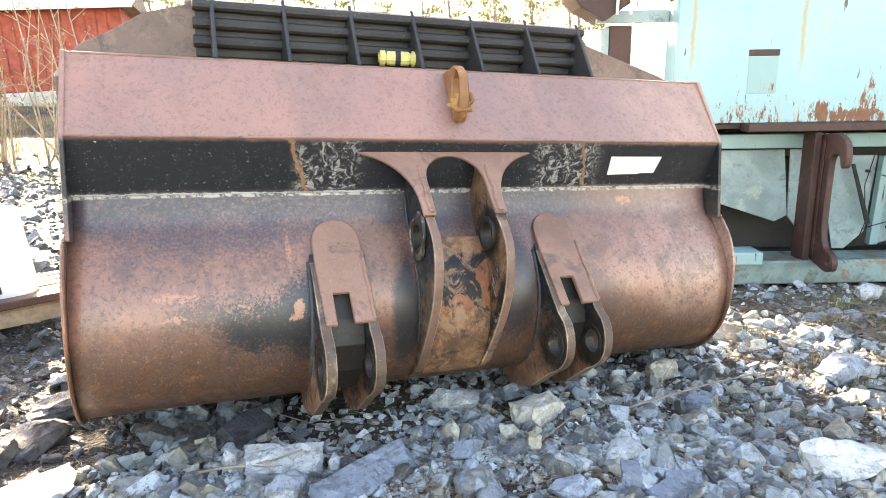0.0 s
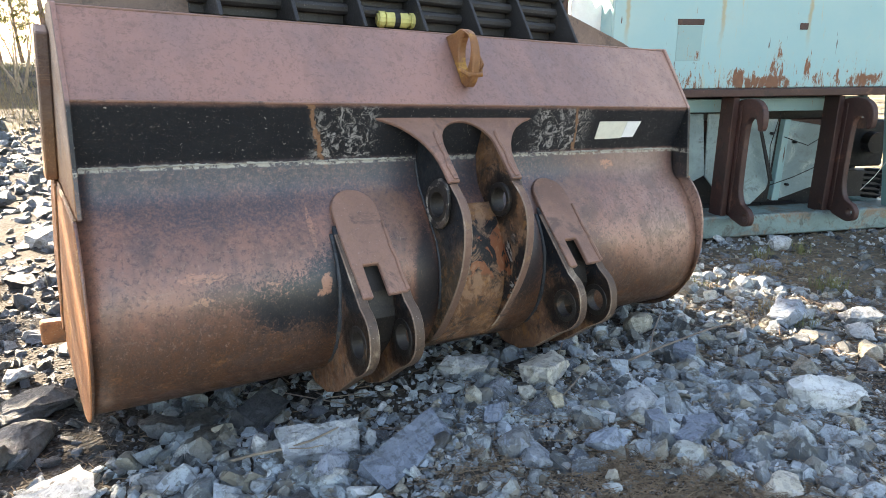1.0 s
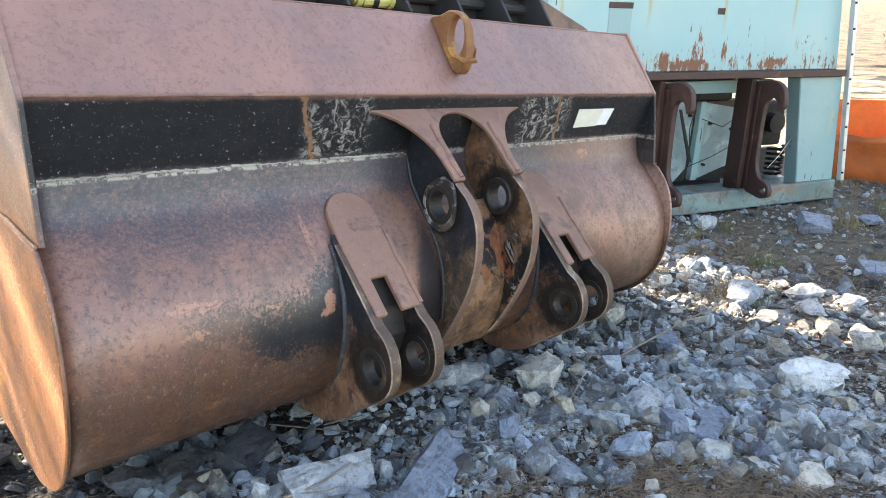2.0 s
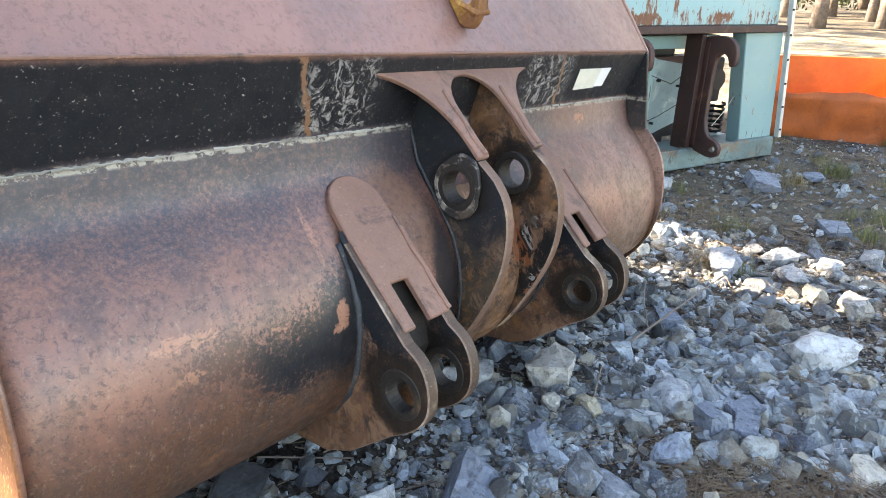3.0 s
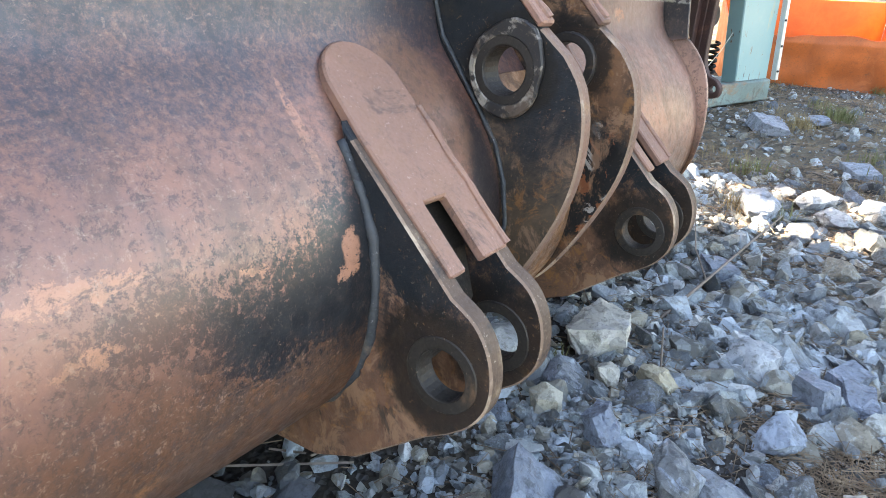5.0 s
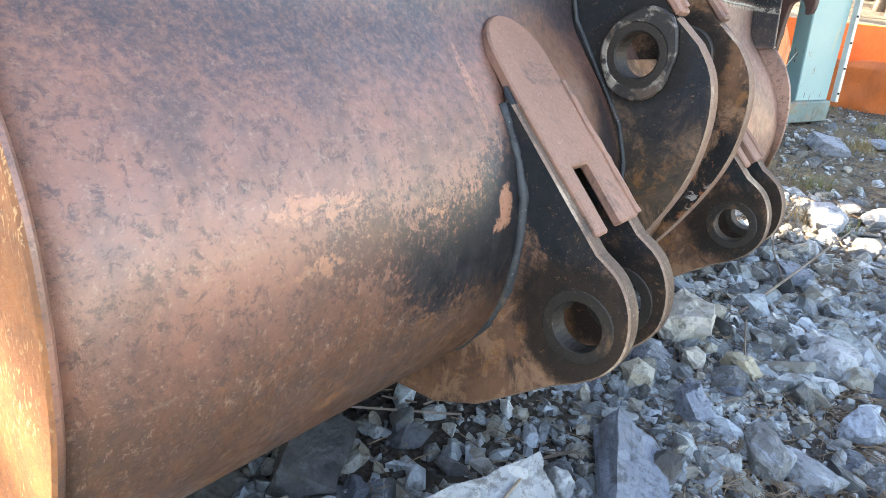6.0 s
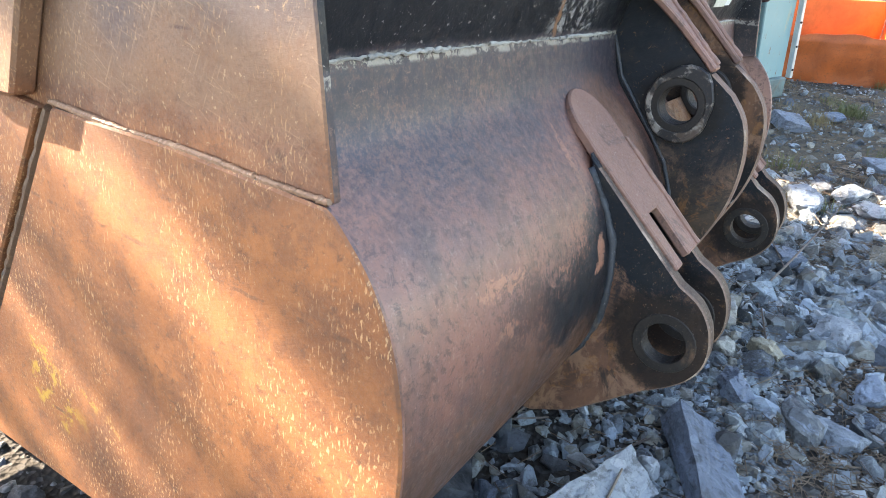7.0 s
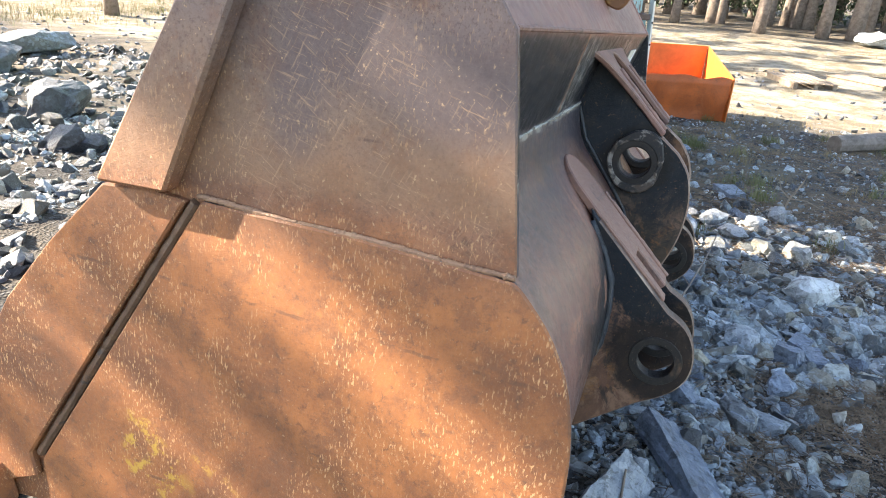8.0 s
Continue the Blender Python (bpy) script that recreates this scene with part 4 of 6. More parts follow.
for w0, w1, edge in ((0.014, 0.032, -1), (WIDE - 0.032, WIDE - 0.014, 1)):
    outside = w0 if edge < 0 else w1

    def by_side(f, edge=edge):
        return 0 if f.normal.x * edge > 0.6 or f.calc_center_median().y > 0.45 else 1

    part("end_plate", plate(BACK[:2] + [(0.011, 0.9185), (0.096, 0.9)] + tuck + FRONT, w0, w1, across, bevel=0.003), (M_SIDE, M_SHELL, by_side), bucket, "bare orange-rusted steel end plate")
    wear = [(0.012, 0.917)] + BACK[3:] + [(1.035, 0.118), (1.045, 0.25), (0.59, 0.945), (0.30, 0.938)]
    part("wear_plate", plate(wear, outside + edge * 0.0005, outside + edge * 0.014, across, bevel=0.004), (M_SIDE, M_SHELL, by_side), bucket, "orange-rusted lower wear plate")
    cutter = [(0.62, 0.942), (1.072, 0.262), (1.06, 0.2), (1.14, 0.165), (1.24, 0.095), (1.258, 0.128), (1.175, 0.22), (1.168, 0.52), (1.085, 0.65), (0.953, 0.80), (0.805, 0.945), (0.70, 0.95)]
    part("side_cutter", plate(cutter, outside + edge * 0.0005, outside + edge * 0.020, across, bevel=0.004), M_SIDE, bucket, "rusty side cutting plate")
    part("edge_bar", plate([(0.645, 0.957), (0.80, 0.955), (0.60, 1.30), (0.475, 1.53), (0.405, 1.50), (0.505, 1.28)], outside + edge * 0.0005, outside + edge * 0.044, across, bevel=0.006), M_SIDE, bucket, "thick rusty edge bar")
    xb = outside + edge * 0.010
    part("seam_weld", lumpy_weld((xb - edge * 0.004, 0.012, 0.923), (xb - edge * 0.004, 0.600, 0.951), 8), M_RUSTWELD, bucket, "lumpy pale rusty weld")
    part("groove_weld", bead([(xb - edge * 0.006, 0.606, 0.94), (xb - edge * 0.006, 1.055, 0.26)], 0.011, 9), M_BROWN, bucket, "dark weld in the groove")
for side in (-1, 1):
    xs = sorted((0.012 if side < 0 else WIDE - 0.012, -0.095 if side < 0 else WIDE + 0.095))
    part("edge_lip", plate([(1.14, 0.10), (1.24, 0.085), (1.30, 0.10), (1.30, 0.13), (1.25, 0.19), (1.20, 0.21), (1.16, 0.20)], xs[0], xs[1], across, bevel=0.008), M_SIDE, bucket, "rusty corner of the cutting edge")
part("cutting_edge", plate([(1.14, 0.128), (1.33, 0.075), (1.34, 0.085), (1.16, 0.165)], 0.03, WIDE - 0.03, across), M_SIDE, bucket)
# top ledge and spill guard
part("top_ledge", plate([(0.272, 1.588), (0.50, 1.605), (0.50, 1.58), (0.285, 1.565)], 0.03, WIDE - 0.03, across), M_PRIMER, bucket)
guard_outline = [(0.02, 1.595), (2.98, 1.595), (2.90, 1.625), (2.43, 1.76), (2.36, 1.845), (0.50, 1.845), (0.46, 1.815), (0.30, 1.77), (0.17, 1.69), (0.06, 1.635)]


def facing(u, v, w):
    return (u, w, v)


part("guard_plate", plate(guard_outline, 0.50, 0.518, facing), M_GUARDPLATE, bucket, "brown sloping spill guard plate")
part("guard_backing", plate([(0.50, 1.607), (2.36, 1.607), (2.36, 1.835), (0.50, 1.835)], 0.492, 0.4995, facing), M_GUARD, bucket)
for row in range(3):
    z = 1.668 + 0.073 * row
    part("guard_bar", tube([(0.49 + 1.88 * i / 24, 0.465, z) for i in range(25)], 0.024, 10, None, True, 0.05, row), M_GUARD, bucket, "blackened round bar of the guard")
for i in range(7):
    x = 0.566 + 0.2945 * i
    part("guard_fin", plate([(0.275, 1.592), (0.495, 1.607), (0.495, 1.86), (0.47, 1.86)], x - 0.008, x + 0.008, across, bevel=0.003), M_GUARD, bucket, "thin steel fin of the guard")

# linkage ears in the middle
EAR = [(0.10, 1.225), (-0.14, 0.992), (-0.20, 0.945)] + curve([(-0.20, 0.945), (-0.242, 0.885), (-0.262, 0.80), (-0.258, 0.70), (-0.235, 0.61), (-0.19, 0.51), (-0.13, 0.405), (-0.06, 0.31), (0.03, 0.24)], 4)[1:] + [(0.09, 0.235), (0.0, 0.30), (-0.05, 0.38), (-0.073, 0.47), (-0.078, 0.57), (-0.06, 0.67), (-0.03, 0.75), (0.01, 0.81), (0.07, 0.88), (0.125, 0.955), (0.145, 1.06), (0.11, 1.17)]
HUB = (-0.07, 0.90)


def boss_outline(c, r, tail):
    pts = []
    for i in range(26):
        a = 2 * math.pi * i / 26
        k = 1.0 + tail * max(0.0, math.cos(a - 1.95)) ** 4 + 0.16 * max(0.0, math.cos(a + 1.75)) ** 3 + 0.05 * noise.noise(Vector((math.cos(a) * 2, math.sin(a) * 2, c[1])))
        pts.append((c[0] + r * k * math.cos(a), c[1] + r * k * math.sin(a)))
    return pts


def edge_faces(f):
    """The worn narrow edges take the second material, the chamfers a third with painted highlights."""
    if abs(f.normal.x) > 0.85 or f.calc_center_median().y > -0.06:
        return 0
    return 2 if 0.4 < abs(f.normal.x) else 1


for x0, x1, out, mat in ((1.322, 1.362, -1, M_EAR), (1.637, 1.677, 1, M_EARIN)):
    ear = part("linkage_ear", plate(EAR, x0, x1, across, [circle(*HUB, 0.056)], 0.005), (mat, M_EDGE, M_HIGHLIGHT, edge_faces), bucket, "thick curved linkage ear with a pin hole")
    face = x0 if out < 0 else x1
    part("boss", plate(boss_outline(HUB, 0.088, 0.28), face + out * 0.0005, face + out * 0.016, across, [circle(*HUB, 0.070)], 0.004), M_PAD, ear, "pale worn pad round the pin hole")
    part("bushing", ring_tube(*HUB, 0.075, 0.050, x0 - 0.014, x1 + 0.014, across), M_GREASE, ear, "greasy dark pin bushing")
    part("fillet_weld", bead([(face + out * 0.002, y - 0.006, z) for y, z in ((0.142, 1.06), (0.105, 0.955), (0.045, 0.875), (-0.012, 0.80), (-0.055, 0.74), (-0.085, 0.66), (-0.10, 0.57), (-0.095, 0.46))], 0.0055, 4), M_FILLET, ear, "blue-grey fillet weld", True)


def slope(u, v, w):
    """u across, v down the slope, w out of it."""
    k = 0.7071
    return (u, 0.118 - v * k - w * k, 1.247 - v * k + w * k)


def quarter(x0, x1, v0, v1, n=10):
    """An arc that leaves flat from (x0, v0) and dips to (x1, v1)."""
    return [(x0 + (x1 - x0) * math.sin(math.pi / 2 * i / n), v0 + (v1 - v0) * (1 - math.cos(math.pi / 2 * i / n))) for i in range(n + 1)]


cover = [(1.05, 0.0)] + quarter(1.05, 1.313, 0.03, 0.30) + [(1.313, 0.36), (1.368, 0.36), (1.368, 0.18)]
cover += [(1.4995 + 0.1315 * math.cos(math.pi - math.pi * i / 14), 0.18 - 0.1315 * math.sin(math.pi * i / 14)) for i in range(1, 14)]
cover += [(1.631, 0.18), (1.631, 0.36), (1.686, 0.36)] + quarter(1.95, 1.686, 0.03, 0.30)[::-1] + [(1.95, 0.0)]
part("ear_cover", plate(cover, 0.0, 0.018, slope), M_PRIMER, bucket, "arched primer-brown cover plate over the ears")
for x in (1.345, 1.655):
    part("cover_weld", bead([slope(x + 0.004 * math.sin(v * 60), v, 0.018) for v in (0.11, 0.17, 0.23, 0.29, 0.35)], 0.010, 12), M_PRIMER, bucket, "rough weld along the cover plate")
web = curve([(0.0, 0.88), (-0.07, 0.78), (-0.11, 0.68), (-0.13, 0.57), (-0.122, 0.46), (-0.085, 0.36), (-0.02, 0.27)], 4)
part("ear_web", plate(web + offset_line(web, 0.02)[::-1], 1.3625, 1.6365, across, bevel=0.002), M_WEB, bucket, "rust-orange web plate between the ears")

# two hinge lugs
LUG = [(0.0, 0.835), (-0.03, 0.805), (-0.255, 0.58)] + curve([(-0.255, 0.58), (-0.305, 0.548), (-0.336, 0.50), (-0.347, 0.445), (-0.340, 0.395), (-0.312, 0.350), (-0.27, 0.315)], 4)[1:] + [(-0.22, 0.285), (-0.06, 0.160), (0.05, 0.112), (0.17, 0.105), (0.26, 0.145), (0.12, 0.198), (0.02, 0.275), (-0.04, 0.36), (-0.068, 0.46), (-0.075, 0.56), (-0.06, 0.66), (-0.03, 0.74)]
PIN = (-0.247, 0.430)


def strip_at(u, v, w):
    k = 0.7071
    return (u, 0.112 - v * k - w * k, 0.947 - v * k + w * k)


for x0 in (0.875, 1.897):
    lug = new("hinge_lug")
    lug.parent = bucket
    lug["label"] = "pair of hinge lugs under a slotted strap"
    c = x0 + 0.112
    for k, (a, b) in enumerate(((x0, x0 + 0.042), (x0 + 0.188, x0 + 0.230))):
        part("lug_plate", plate(LUG, a, b, across, [circle(*PIN, 0.056)], 0.004), (M_LUG, M_LUGEDGE, M_HIGHLIGHT, edge_faces), lug, "rounded lug plate with a pin hole")
        part("bushing", ring_tube(*PIN, 0.074, 0.050, a - 0.0025, b + 0.0025, across, 0.002), M_GREASE, lug, "greasy ring round the pin hole")
        part("fillet_weld", bead([(a - 0.001, y - 0.006, z) for y, z in ((0.0, 0.80), (-0.05, 0.72), (-0.082, 0.64), (-0.09, 0.55), (-0.082, 0.45), (-0.05, 0.36), (0.01, 0.28), (0.1, 0.215))], 0.0105, 6), M_FILLET, lug, "wide grey fillet weld", True)
    strap = [(c + 0.007 + 0.098 * math.cos(a), 0.100 - 0.098 * math.sin(a)) for a in (math.pi * i / 18 for i in range(19))]
    strap += [(c - 0.096, 0.20), (c - 0.093, 0.30), (c - 0.088, 0.49), (c - 0.044, 0.49), (c - 0.044, 0.350), (c + 0.023, 0.350), (c + 0.023, 0.485), (c + 0.107, 0.485), (c + 0.108, 0.20)]
    part("strap", plate(strap, -0.014, 0.009, strip_at, bevel=0.004), M_PRIMER, lug, "round-ended primer-brown strap with a slot")
    part("strap_rib", bead([strip_at(c + 0.103 + 0.003 * math.sin(v * 40), v, 0.009) for v in (0.165, 0.22, 0.28, 0.34, 0.40, 0.48)], 0.0085, 17), M_PRIMER, lug, "rough weld along the strap's edge")
    back = [(-0.06, 0.74), (-0.16, 0.60), (-0.19, 0.50), (-0.15, 0.38), (-0.06, 0.27)]
    part("lug_web", plate(back + offset_line(back, 0.018)[::-1], x0 + 0.0425, x0 + 0.1875, across, bevel=0.002), M_GREASE, lug)

# lifting eye, sticker
EYE_C = (0.118, 1.50)
eye_out = curve([(0.20, 1.59), (0.15, 1.605), (0.09, 1.585), (0.055, 1.53), (0.045, 1.46), (0.055, 1.40), (0.085, 1.365), (0.125, 1.375)], 4)
part("lifting_eye", plate(eye_out + [(0.27, 1.575)], 1.535, 1.575, across, [circle(EYE_C[0] - 0.004, EYE_C[1] + 0.008, 0.074, 22, 0.042)], 0.008), M_EYE, bucket, "orange-rusted cast lifting eye")
part("shackle_rest", tube([(1.50, 0.10, 1.44), (1.53, 0.06, 1.415), (1.585, 0.055, 1.42), (1.60, 0.075, 1.46), (1.595, 0.09, 1.49)], [0.010, 0.012, 0.013, 0.012, 0.010], 8), M_EYE, bucket, "rusted broken shackle")


def band_at(u, v, w):
    d = Vector((0.135 - 0.065, 1.065 - 1.29)).normalized()
    return (u, 0.065 + d.x * v + d.y * w, 1.29 + d.y * v - d.x * w)


part("sticker", plate([(2.345, 0.075), (2.54, 0.075), (2.53, 0.165), (2.345, 0.168)], 0.002, 0.004, band_at, bevel=0), M_CREAM, bucket, "cream sticker on the black band")
part("sticker", plate([(2.541, 0.075), (2.640, 0.075), (2.615, 0.160), (2.531, 0.160)], 0.002, 0.0045, band_at, bevel=0), M_STICKER, bucket, "white sticker on the black band")

# yellow fitting on the ledge
fit_ob = thing("hose_fitting", "yellow plastic hose fitting on the ledge of the bucket", "hose fitting", m=TIP @ pose(1.37, 0.42, 1.638, 0, 0, -12))
part("body", tube([(-0.09, 0, 0), (-0.05, 0, 0), (-0.05, 0, 0), (0.05, 0, 0), (0.05, 0, 0), (0.09, 0, 0)], [0.024, 0.024, 0.033, 0.033, 0.026, 0.026], 12), M_YELLOW, fit_ob)
for x in (-0.07, 0.0, 0.075):
    part("collar", tube([(x - 0.012, 0, 0), (x + 0.012, 0, 0)], 0.036, 12), M_YELLOW if x else M_BLACKRUB, fit_ob)


# ---------------------------------------------------------------- stones that stand out
def block(rnd, sx, sy, sz, p=3.2, chip=0.09):
    """A broken stone: the hull of scattered points, a few flats split off, with small chips along its edges."""
    bm = bmesh.new()
    if p >= 7:                                     # a slab: eight uneven corners
        for i in range(8):
            bm.verts.new([(0.5 if i >> k & 1 else -0.5) * d * rnd.uniform(0.62, 1.0) for k, d in enumerate((sx, sy, sz))])
    for _ in range(22 if p < 7 else 0):            # p: between a ball (2) and a box
        v = Vector((rnd.gauss(0, 1), rnd.gauss(0, 1), rnd.gauss(0, 1))).normalized()
        w = (abs(v.x) ** p + abs(v.y) ** p + abs(v.z) ** p) ** (1 / p)
        v = v / w * rnd.uniform(0.82, 1.0)
        bm.verts.new((v.x * sx / 2, v.y * sy / 2, v.z * sz / 2))
    hull = bmesh.ops.convex_hull(bm, input=bm.verts)
    bmesh.ops.delete(bm, geom=[g for g in hull["geom_interior"] if isinstance(g, bmesh.types.BMVert)], context="VERTS")
    bmesh.ops.dissolve_limit(bm, angle_limit=radians(9), verts=bm.verts, edges=bm.edges)
    bmesh.ops.triangulate(bm, faces=bm.faces)
    bmesh.ops.subdivide_edges(bm, edges=bm.edges, cuts=4 if p < 7 else 6, use_grid_fill=True)
    k = min(sx, sy, sz)
    off = Vector((rnd.random() * 50, 0, 0))
    for v in bm.verts:
        q = v.co / k * 2.2 + off
        v.co += Vector((noise.noise(q), noise.noise(q + Vector((9, 0, 0))), noise.noise(q + Vector((0, 9, 0))))) * k * chip
        v.co += v.co.normalized() * k * (0.05 * noise.noise(q * 2.7) + 0.03 * noise.noise(q * 6.5))
    return bm


def rock(label, x, y, size, turn, mat, seed, lift=0.3, tilt=(0, 0), p=3.2, chip=0.09):
    sx, sy, sz = size
    single("stone", block(random.Random(seed), sx, sy, sz, p, chip), mat, label, "stone", Matrix.Translation((x, y, ground_z(x, y) + sz * lift)) @ pose(0, 0, 0, tilt[0], tilt[1], turn), "loose stones")


rock("flat pale grey stone slab leaning among the gravel", 0.745, -0.22, (0.34, 0.18, 0.085), -16, M_PALE, 21, 0.55, (24, 0), 9, 0.12)
rock("long dark blue slate slab with a pale edge", 1.01, -0.40, (0.50, 0.17, 0.08), 27, M_BLUE, 41, 0.3, (24, 0), 8, 0.14)
rock("pointed wedge of blue slate", 0.72, -0.36, (0.22, 0.10, 0.10), 40, M_BLUE, 9, 0.3, (30, 10))
rock("small white chip of stone", 0.54, -0.10, (0.07, 0.06, 0.09), 10, M_CHALK, 3, 0.4)
rock("small white chip of stone", 0.92, -0.27, (0.07, 0.05, 0.08), 60, M_CHALK, 31, 0.4)
rock("broad pale boulder half buried in the gravel", -0.18, -0.05, (0.44, 0.26, 0.09), 12, M_CHALK, 14, 0.2)
rock("whitish wedge-shaped boulder on the gravel", 2.77, -0.99, (0.36, 0.22, 0.17), -35, M_CHALK, 6, 0.35)
rock("pale rounded rock beside the hinge lugs", 1.54, 0.03, (0.26, 0.17, 0.12), -30, M_PALE, 8, 0.35)
rock("pale rounded rock beside the hinge lugs", 1.855, -0.20, (0.28, 0.21, 0.16), 15, M_CHALK, 12, 0.35)
rock("flat blue-grey stone on gravel", 2.01, -0.62, (0.22, 0.15, 0.09), -10, M_PALE, 15, 0.4)
rock("small blue slate block among gravel", 1.43, -0.38, (0.19, 0.10, 0.08), 30, M_BLUE, 16, 0.4)
rock("large grey boulder in the sun", 3.59, -0.32, (0.36, 0.24, 0.16), 20, M_SLATE, 17, 0.35)
rock("pale sunlit boulder on gravel", 4.0, -0.53, (0.28, 0.17, 0.11), -30, M_PALE, 18, 0.35)
rock("pale sunlit boulder on gravel", 3.74, -0.66, (0.22, 0.15, 0.10), 50, M_PALE, 19, 0.35)
rock("pale sunlit boulder on gravel", 4.31, -0.98, (0.22, 0.16, 0.12), 0, M_PALE, 20, 0.35)
rock("pale grey boulder on gravel", 3.43, -1.03, (0.24, 0.19, 0.13), 70, M_PALE, 22, 0.35)
rock("grey rock under the end of the bucket", 2.70, 0.0, (0.20, 0.16, 0.12), 25, M_TAN, 23, 0.4)
rock("pale sunlit boulder on gravel", 3.53, -0.82, (0.17, 0.12, 0.09), 40, M_TAN, 61, 0.4)
rock("pale sunlit boulder on gravel", 3.99, -0.80, (0.16, 0.12, 0.10), 80, M_PALE, 62, 0.4)
rock("flat white stone in the trodden dirt", 2.02, -1.28, (0.20, 0.13, 0.06), 20, M_CHALK, 63, 0.4)
rock("small white chip of stone", 1.54, -0.93, (0.05, 0.05, 0.07), 30, M_CHALK, 64, 0.4)
rock("rounded blue-grey stone in the dirt", 1.41, -0.67, (0.16, 0.13, 0.08), 60, M_SLATE, 65, 0.35)
rock("flat blue-grey stone on gravel", 1.69, -0.75, (0.18, 0.11, 0.07), -20, M_SLATE, 66, 0.4)
rock("blue slate block among gravel", 1.39, -0.58, (0.20, 0.13, 0.09), 15, M_SLATE, 67, 0.35)
rock("dark slate block on gravel", 2.12, -0.86, (0.18, 0.10, 0.08), -25, M_BLUE, 68, 0.4, (0, 0), 7, 0.06)
rock("dark slate block on gravel", 2.0, -0.90, (0.17, 0.10, 0.07), 10, M_BLUE, 69, 0.4, (0, 0), 7, 0.06)
rock("dark slate block on gravel", 1.93, -0.79, (0.14, 0.09, 0.10), 60, M_BLUE, 70, 0.4, (0, 0), 7, 0.06)
rock("blue slate stone on gravel", 2.63, -0.36, (0.18, 0.12, 0.09), 35, M_BLUE, 71, 0.4, (10, 0), 7, 0.06)
rock("tan broken stone on gravel", 1.72, -0.42, (0.12, 0.08, 0.07), 70, M_TAN, 72, 0.4)
rock("tan broken stone on gravel", 1.66, -0.30, (0.10, 0.08, 0.07), 20, M_TAN, 73, 0.4)
rock("white stone on gravel", 3.47, 0.12, (0.13, 0.09, 0.08), 0, M_CHALK, 74, 0.4)
rock("blue slate stone in the dirt near the container", 4.86, -0.68, (0.28, 0.20, 0.08), 30, M_SLATE, 75, 0.3, (0, 0), 7, 0.06)
rock("blue slate slab near the container sill", 5.81, 0.04, (0.46, 0.28, 0.12), 25, M_BLUE, 76, 0.3, (14, 0), 7, 0.06)
# stones under and beside the bucket, coloured dark for the shade there
rock("broad slate stone beside the end plate, darkened for shade", -0.14, 0.72, (0.30, 0.20, 0.11), 15, M_SHADED_SLATE, 54, 0.4, (0, 0), 6, 0.06)
rock("slate block beside the end plate, darkened for shade", -0.30, 0.30, (0.18, 0.13, 0.10), 50, M_SHADED_SLATE, 55, 0.4)
rock("olive slate slab under the bucket, darkened for shade", 0.62, 0.17, (0.26, 0.16, 0.09), 35, M_SHADED_SLATE, 51, 0.35, (18, 0), 7, 0.06)
rock("slate stone under the bucket, darkened for shade", 0.42, 0.10, (0.16, 0.11, 0.08), -20, M_SHADED_SLATE, 52, 0.35)
rock("flat slate stone beside the end plate, darkened for shade", -0.22, 0.42, (0.34, 0.22, 0.13), 65, M_SHADED_SLATE, 53, 0.3, (0, 8), 6, 0.06)
rock("slate stone under the bucket, darkened for shade", 0.26, 0.26, (0.22, 0.14, 0.10), -40, M_SHADED_SLATE, 24, 0.4)
rock("slate stone under the bucket, darkened for shade", 0.40, 0.24, (0.20, 0.13, 0.09), 10, M_SHADED_SLATE, 25, 0.4)
rock("flat slate stone on gravel, darkened for shade", -0.18, 0.70, (0.30, 0.22, 0.10), 20, M_SHADED_SLATE, 26, 0.4)
rock("pale stone beside the end plate", -0.20, 1.08, (0.16, 0.12, 0.09), 35, M_PALE, 27, 0.4)
rock("white stone on the rubble", 0.05, 3.60, (0.34, 0.26, 0.20), 0, M_PALE, 28, 0.4)
rock("large dark boulder behind the bucket", 3.82, 5.15, (0.62, 0.46, 0.40), 0, M_SHADED_RUBBLE, 29, 0.35)
rock("whitish boulder behind the bucket", 3.55, 5.75, (0.50, 0.36, 0.24), 30, M_SLATE, 30, 0.35)
rock("broad pale flat boulder further off", 6.60, 8.70, (1.30, 0.80, 0.42), -20, M_SLATE, 32, 0.35)
rock("grey boulder further off", 5.2, 7.6, (0.8, 0.6, 0.40), 25, M_SHADED_RUBBLE, 33, 0.35)
rock("grey boulder further off", 4.4, 7.4, (0.6, 0.5, 0.34), 75, M_SHADED_RUBBLE, 34, 0.35)
rock("white stone by the container sill", 5.02, 0.62, (0.20, 0.14, 0.13), -20, M_PALE, 35, 0.4)
rock("grey slate stone near the skip", 6.25, -0.25, (0.30, 0.20, 0.10), 10, M_BLUE, 36, 0.35)

